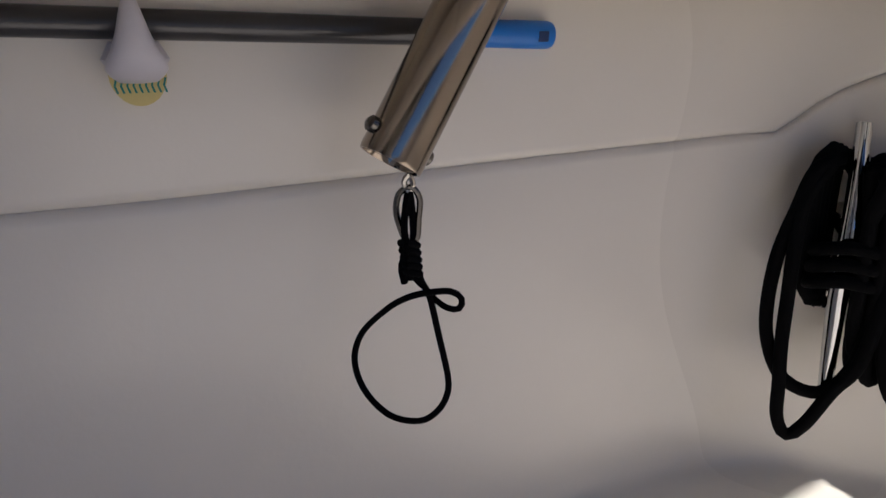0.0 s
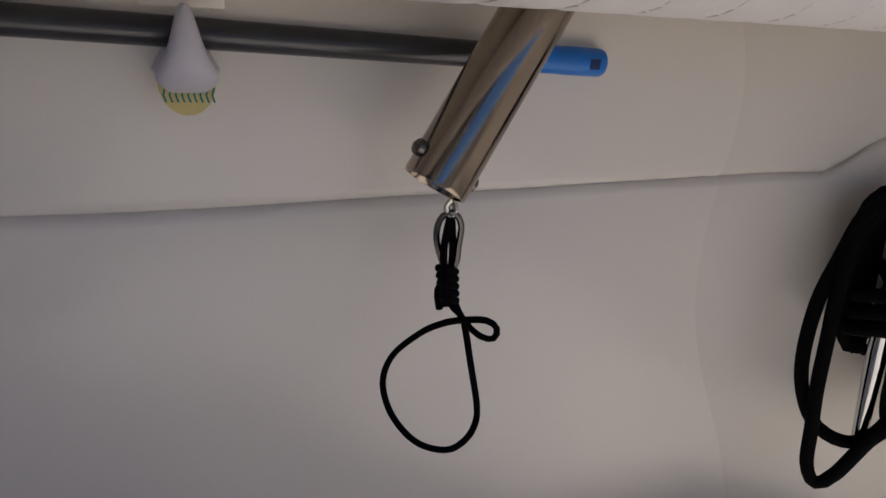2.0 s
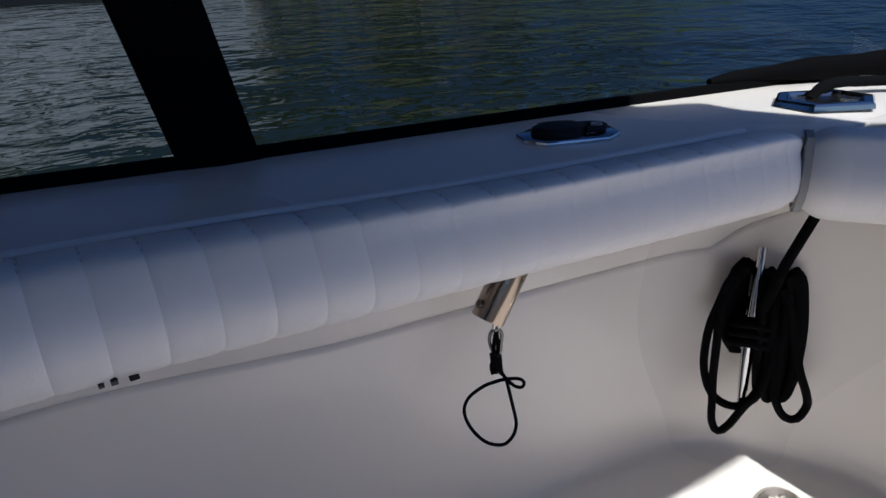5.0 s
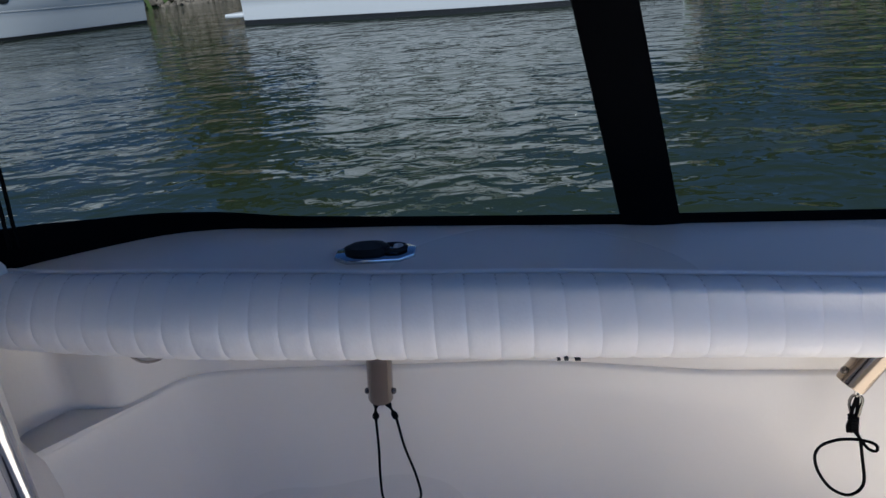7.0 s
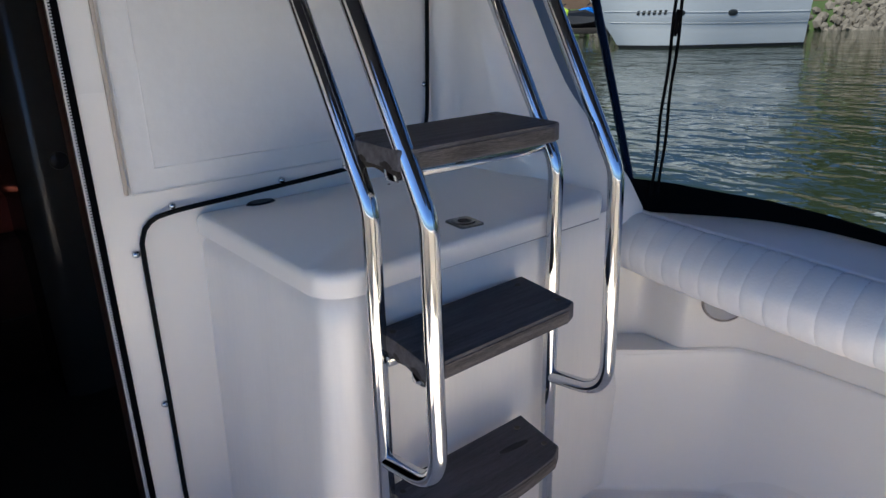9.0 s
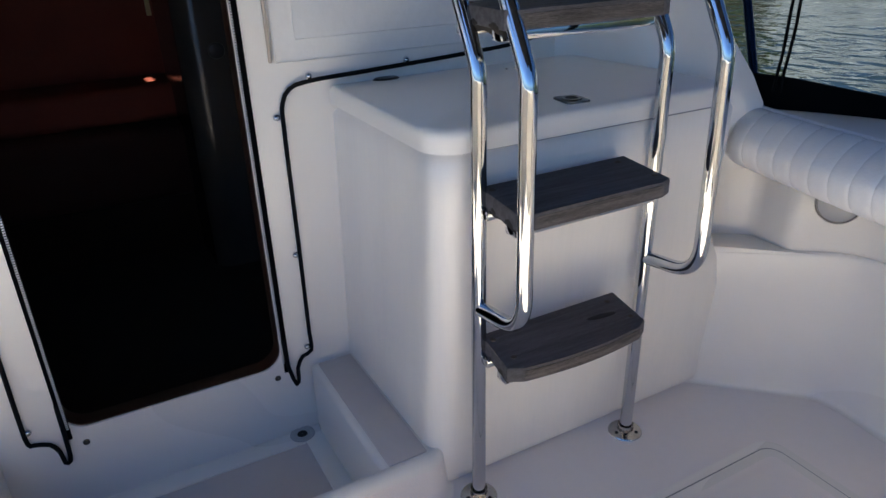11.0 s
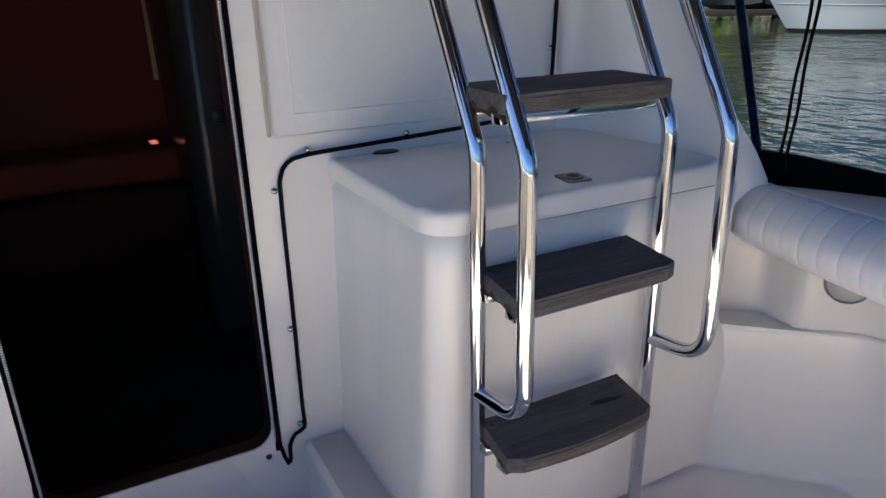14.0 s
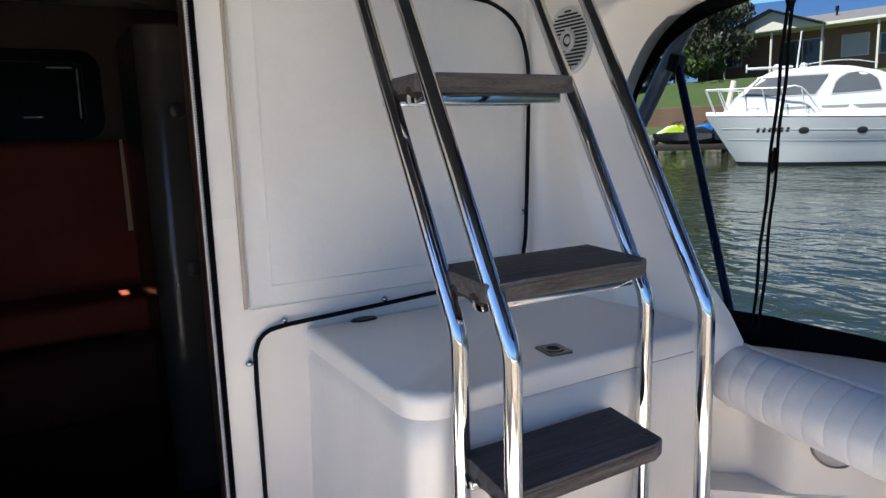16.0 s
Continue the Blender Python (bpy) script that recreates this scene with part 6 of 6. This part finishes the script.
        return M @ Vector((x, -np.interp(x, [p[0] for p in at_z], [p[1] for p in at_z]) - out, z))

    for x, z in ((3.45, 1.03), (6.1, 1.0)):
        b = bmesh.new()
        rims = [[topside(x + r * 0.25 * math.cos(a), z + r * 0.095 * math.sin(a), o2) for a in np.linspace(0, 2 * math.pi, 20, endpoint=False)] for r, o2 in ((1.0, 0.006), (0.85, 0.012), (0.02, 0.012))]
        loft(b, rims, closed=True)
        put("porthole", b, TINT)
    for k in range(6):
        x = 1.25 + k * 0.27
        b = bmesh.new()
        loft(b, [[topside(x + dx + (z - 0.9) * 0.3, z, 0.008) for z in (1.0, 1.04, 1.09, 1.13)] for dx in (0.0, 0.05, 0.10, 0.14)])
        put("marking", b, ANTIF, None, "plain dark marking bar", smooth=False)
    b = bmesh.new()
    loft(b, [[skin(x, z, 0.008) for z in (1.60, 1.66, 1.72)] for x in np.linspace(0.2, 9.0, 16)])
    put("stripe", b, SEAMG, None, "grey stripe along the cabin side")
    # masts, radar arch and fittings
    for x, y, hh in ((3.3, -0.2, 1.1), (7.4, -0.6, 2.2)):
        b = bmesh.new()
        sweep(b, [M @ Vector((x, y, 2.85)), M @ Vector((x + 0.15, y, 2.85 + hh))], 0.03, 6)
        put("aerial", b, HULLW)
    b = bmesh.new()
    box(b, (0.7, -0.75, 2.86), (3.0, -0.55, 2.93), 0.03, m=M)
    box(b, (2.6, -0.72, 2.72), (2.75, -0.58, 2.9), 0.02, m=M)
    box(b, (0.7, -0.73, 2.78), (0.78, -0.57, 3.02), 0.02, m=M)
    put("roof_rack", b, HULLW)
    for x in (2.3, 3.6):
        b = bmesh.new()
        lathe(b, [(0.0, 0.22), (0.15, 0.20), (0.22, 0.05), (0.2, 0.0)], M @ pose(x, -0.3, 2.80), 12)
        put("horn", b, RAILW)


cruiser((-17.9, 26.0), (-12.2, 31.0))


def white_boat(p0, p1, h):
    a, c = Vector((*p0, WZ)), Vector((*p1, WZ))
    d = c - a
    L = d.length
    M = Matrix.Translation(c) @ pose(0, 0, 0, 0, 0, math.degrees(math.atan2(-d.y, -d.x)))
    t = thing("motor_yacht", "large white motor yacht moored across the water", "motorboat", tuple(a))
    b = bmesh.new()
    rows = hull(b, L, 4.2, h + 0.5, h, M, rake=1.0, z0=-0.3, fill=0.97)
    part("hull", b, HULLW, t)
    b = bmesh.new()
    for sgn in (-1, 1):
        loft(b, [[M @ Vector((r[1][0], sgn * (r[1][1] + 0.03), zz)) for zz in (0.16, -0.1)] for r in rows])
    part("boot_stripe", b, ANTIF, t, "dark waterline stripe")
    b = bmesh.new()
    loft(b, [[M @ Vector((r[-1][0], r[-1][1] * q, r[-1][2] - 0.02)) for q in np.linspace(-1, 1, 7)] for r in rows])
    part("deck", b, HULLW, t)
    # upper works out of view, added for their white reflection on the water
    b = bmesh.new()
    box(b, (L * 0.20, -1.7, h), (L * 0.84, 1.7, h + 2.0), 0.25, 3, m=M)
    cabin = part("cabin", b, HULLW, t)
    b = bmesh.new()
    box(b, (L * 0.36, -1.75, h + 1.95), (L * 0.90, 1.75, h + 2.9), 0.2, 3, m=M)
    fly = part("flybridge", b, HULLW, t)
    for x in (0.48, 0.80):
        for y in (-1.5, 1.5):
            b = bmesh.new()
            sweep(b, [M @ Vector((L * x, y, h + 2.85)), M @ Vector((L * (x + 0.01), y * 0.95, h + 4.3))], 0.05, 8)
            part("pillar", b, HULLW, fly)
    b = bmesh.new()
    box(b, (L * 0.44, -1.7, h + 4.25), (L * 0.86, 1.7, h + 4.45), 0.08, 2, m=M)
    part("hardtop", b, HULLW, fly)
    for k in range(4):
        b = bmesh.new()
        x = L * (0.27 + 0.13 * k)
        for sgn in (-1, 1):
            box(b, (x, sgn * 1.71 - 0.02, h + 0.75), (x + L * 0.08, sgn * 1.71 + 0.02, h + 1.4), 0.0, m=M)
        part("window", b, TINT, cabin, smooth=False)
    b = bmesh.new()
    box(b, (L - 0.05, -1.6, 0.22), (L + 1.0, 1.6, 0.36), 0.05, m=M)
    part("swim_platform", b, HULLW, t)


white_boat((-4.85, 25.75), (8.6, 20.5), 1.38)

# jetty with a jet ski beside the cruiser
jet = thing("jetty", "low dark timber jetty", "jetty", (-29.8, 38.0, WZ))
for k in range(14):
    bm = bmesh.new()
    box(bm, (-2.4, k * 0.30 - 2.1, 0.20), (2.4, k * 0.30 - 1.83, 0.55), 0.01, m=Matrix.Translation((-29.8, 38.0, WZ)) @ pose(0, 0, 0, 0, 0, 40))
    part("plank", bm, TIMBER, jet)
for px, py in ((-2.2, -1.9), (2.2, -1.9), (-2.2, 1.9), (2.2, 1.9)):
    bm = bmesh.new()
    m = Matrix.Translation((-29.8, 38.0, WZ)) @ pose(0, 0, 0, 0, 0, 40)
    sweep(bm, [m @ Vector((px, py, -1.0)), m @ Vector((px, py, 0.9))], 0.14, 10)
    part("pile", bm, TIMBER, jet)
def jet_ski(at, turn, label, cowl_mat):
    ski = thing("jet_ski", label, "jet ski", at, "jet skis on the jetty")
    M = Matrix.Translation(at) @ pose(0, 0, 0, 0, 0, turn) @ Matrix.Scale(1.2, 4)
    bm = bmesh.new()
    rows = []
    for x, w, z0, z1 in ((-1.5, 0.45, 0.1, 0.55), (-0.8, 0.52, 0.0, 0.60), (0.2, 0.52, 0.0, 0.66), (0.9, 0.40, 0.05, 0.66), (1.4, 0.22, 0.2, 0.60), (1.65, 0.05, 0.4, 0.52)):
        rows.append([M @ Vector((x, s * w * k, z)) for s, k, z in ((-1, 0.6, z0), (-1, 1.0, z0 + 0.22), (-1, 0.8, z1), (1, 0.8, z1), (1, 1.0, z0 + 0.22), (1, 0.6, z0))])
    loft(bm, rows, closed=True, caps=True)
    part("hull", bm, DARKPLAST, ski, "dark hull")
    bm = bmesh.new()
    loft(bm, [[M @ Vector((x, s * w * 1.02, z)) for s, z in ((-1, 0.32), (-1.0, 0.20))] for x, w in ((-1.5, 0.45), (-0.8, 0.52), (0.2, 0.52), (0.9, 0.40), (1.4, 0.22))])
    part("rub_band", bm, HULLW, ski, "white band along the hull")
    bm = bmesh.new()
    rows = []
    for x, w, z1 in ((-1.4, 0.18, 0.72), (-0.9, 0.24, 0.95), (-0.2, 0.22, 0.88), (0.0, 0.24, 0.90)):
        rows.append([M @ Vector((x, s * w, z)) for s, z in ((-1, 0.5), (-0.9, z1 - 0.1), (-0.4, z1), (0.4, z1), (0.9, z1 - 0.1), (1, 0.5))])
    loft(bm, rows, caps=True)
    part("seat", bm, DARKPLAST, ski, "black seat")
    bm = bmesh.new()
    rows = []
    for x, w, z1 in ((0.02, 0.25, 0.92), (0.3, 0.30, 1.08), (0.75, 0.28, 1.0), (1.2, 0.16, 0.74), (1.45, 0.08, 0.62)):
        rows.append([M @ Vector((x, s * w, z)) for s, z in ((-1, 0.5), (-0.9, z1 - 0.1), (-0.4, z1), (0.4, z1), (0.9, z1 - 0.1), (1, 0.5))])
    loft(bm, rows, caps=True)
    part("cowling", bm, cowl_mat, ski)
    bm = bmesh.new()
    sweep(bm, smooth_path([M @ Vector(p) for p in ((0.30, -0.40, 1.26), (0.42, -0.12, 1.16), (0.42, 0.12, 1.16), (0.30, 0.40, 1.26))], 0.1), 0.035, 8)
    part("handlebar", bm, DARKPLAST, ski)


jet_ski((-29.6, 37.3, WZ + 0.552), 205, "lime green and white jet ski on the jetty", LIME)
jet_ski((-28.4, 38.5, WZ + 0.552), 222, "blue and white jet ski on the jetty", BLUE)
jet_ski((-30.9, 38.4, WZ + 0.552), 198, "white jet ski with a black seat on the jetty", HULLW)
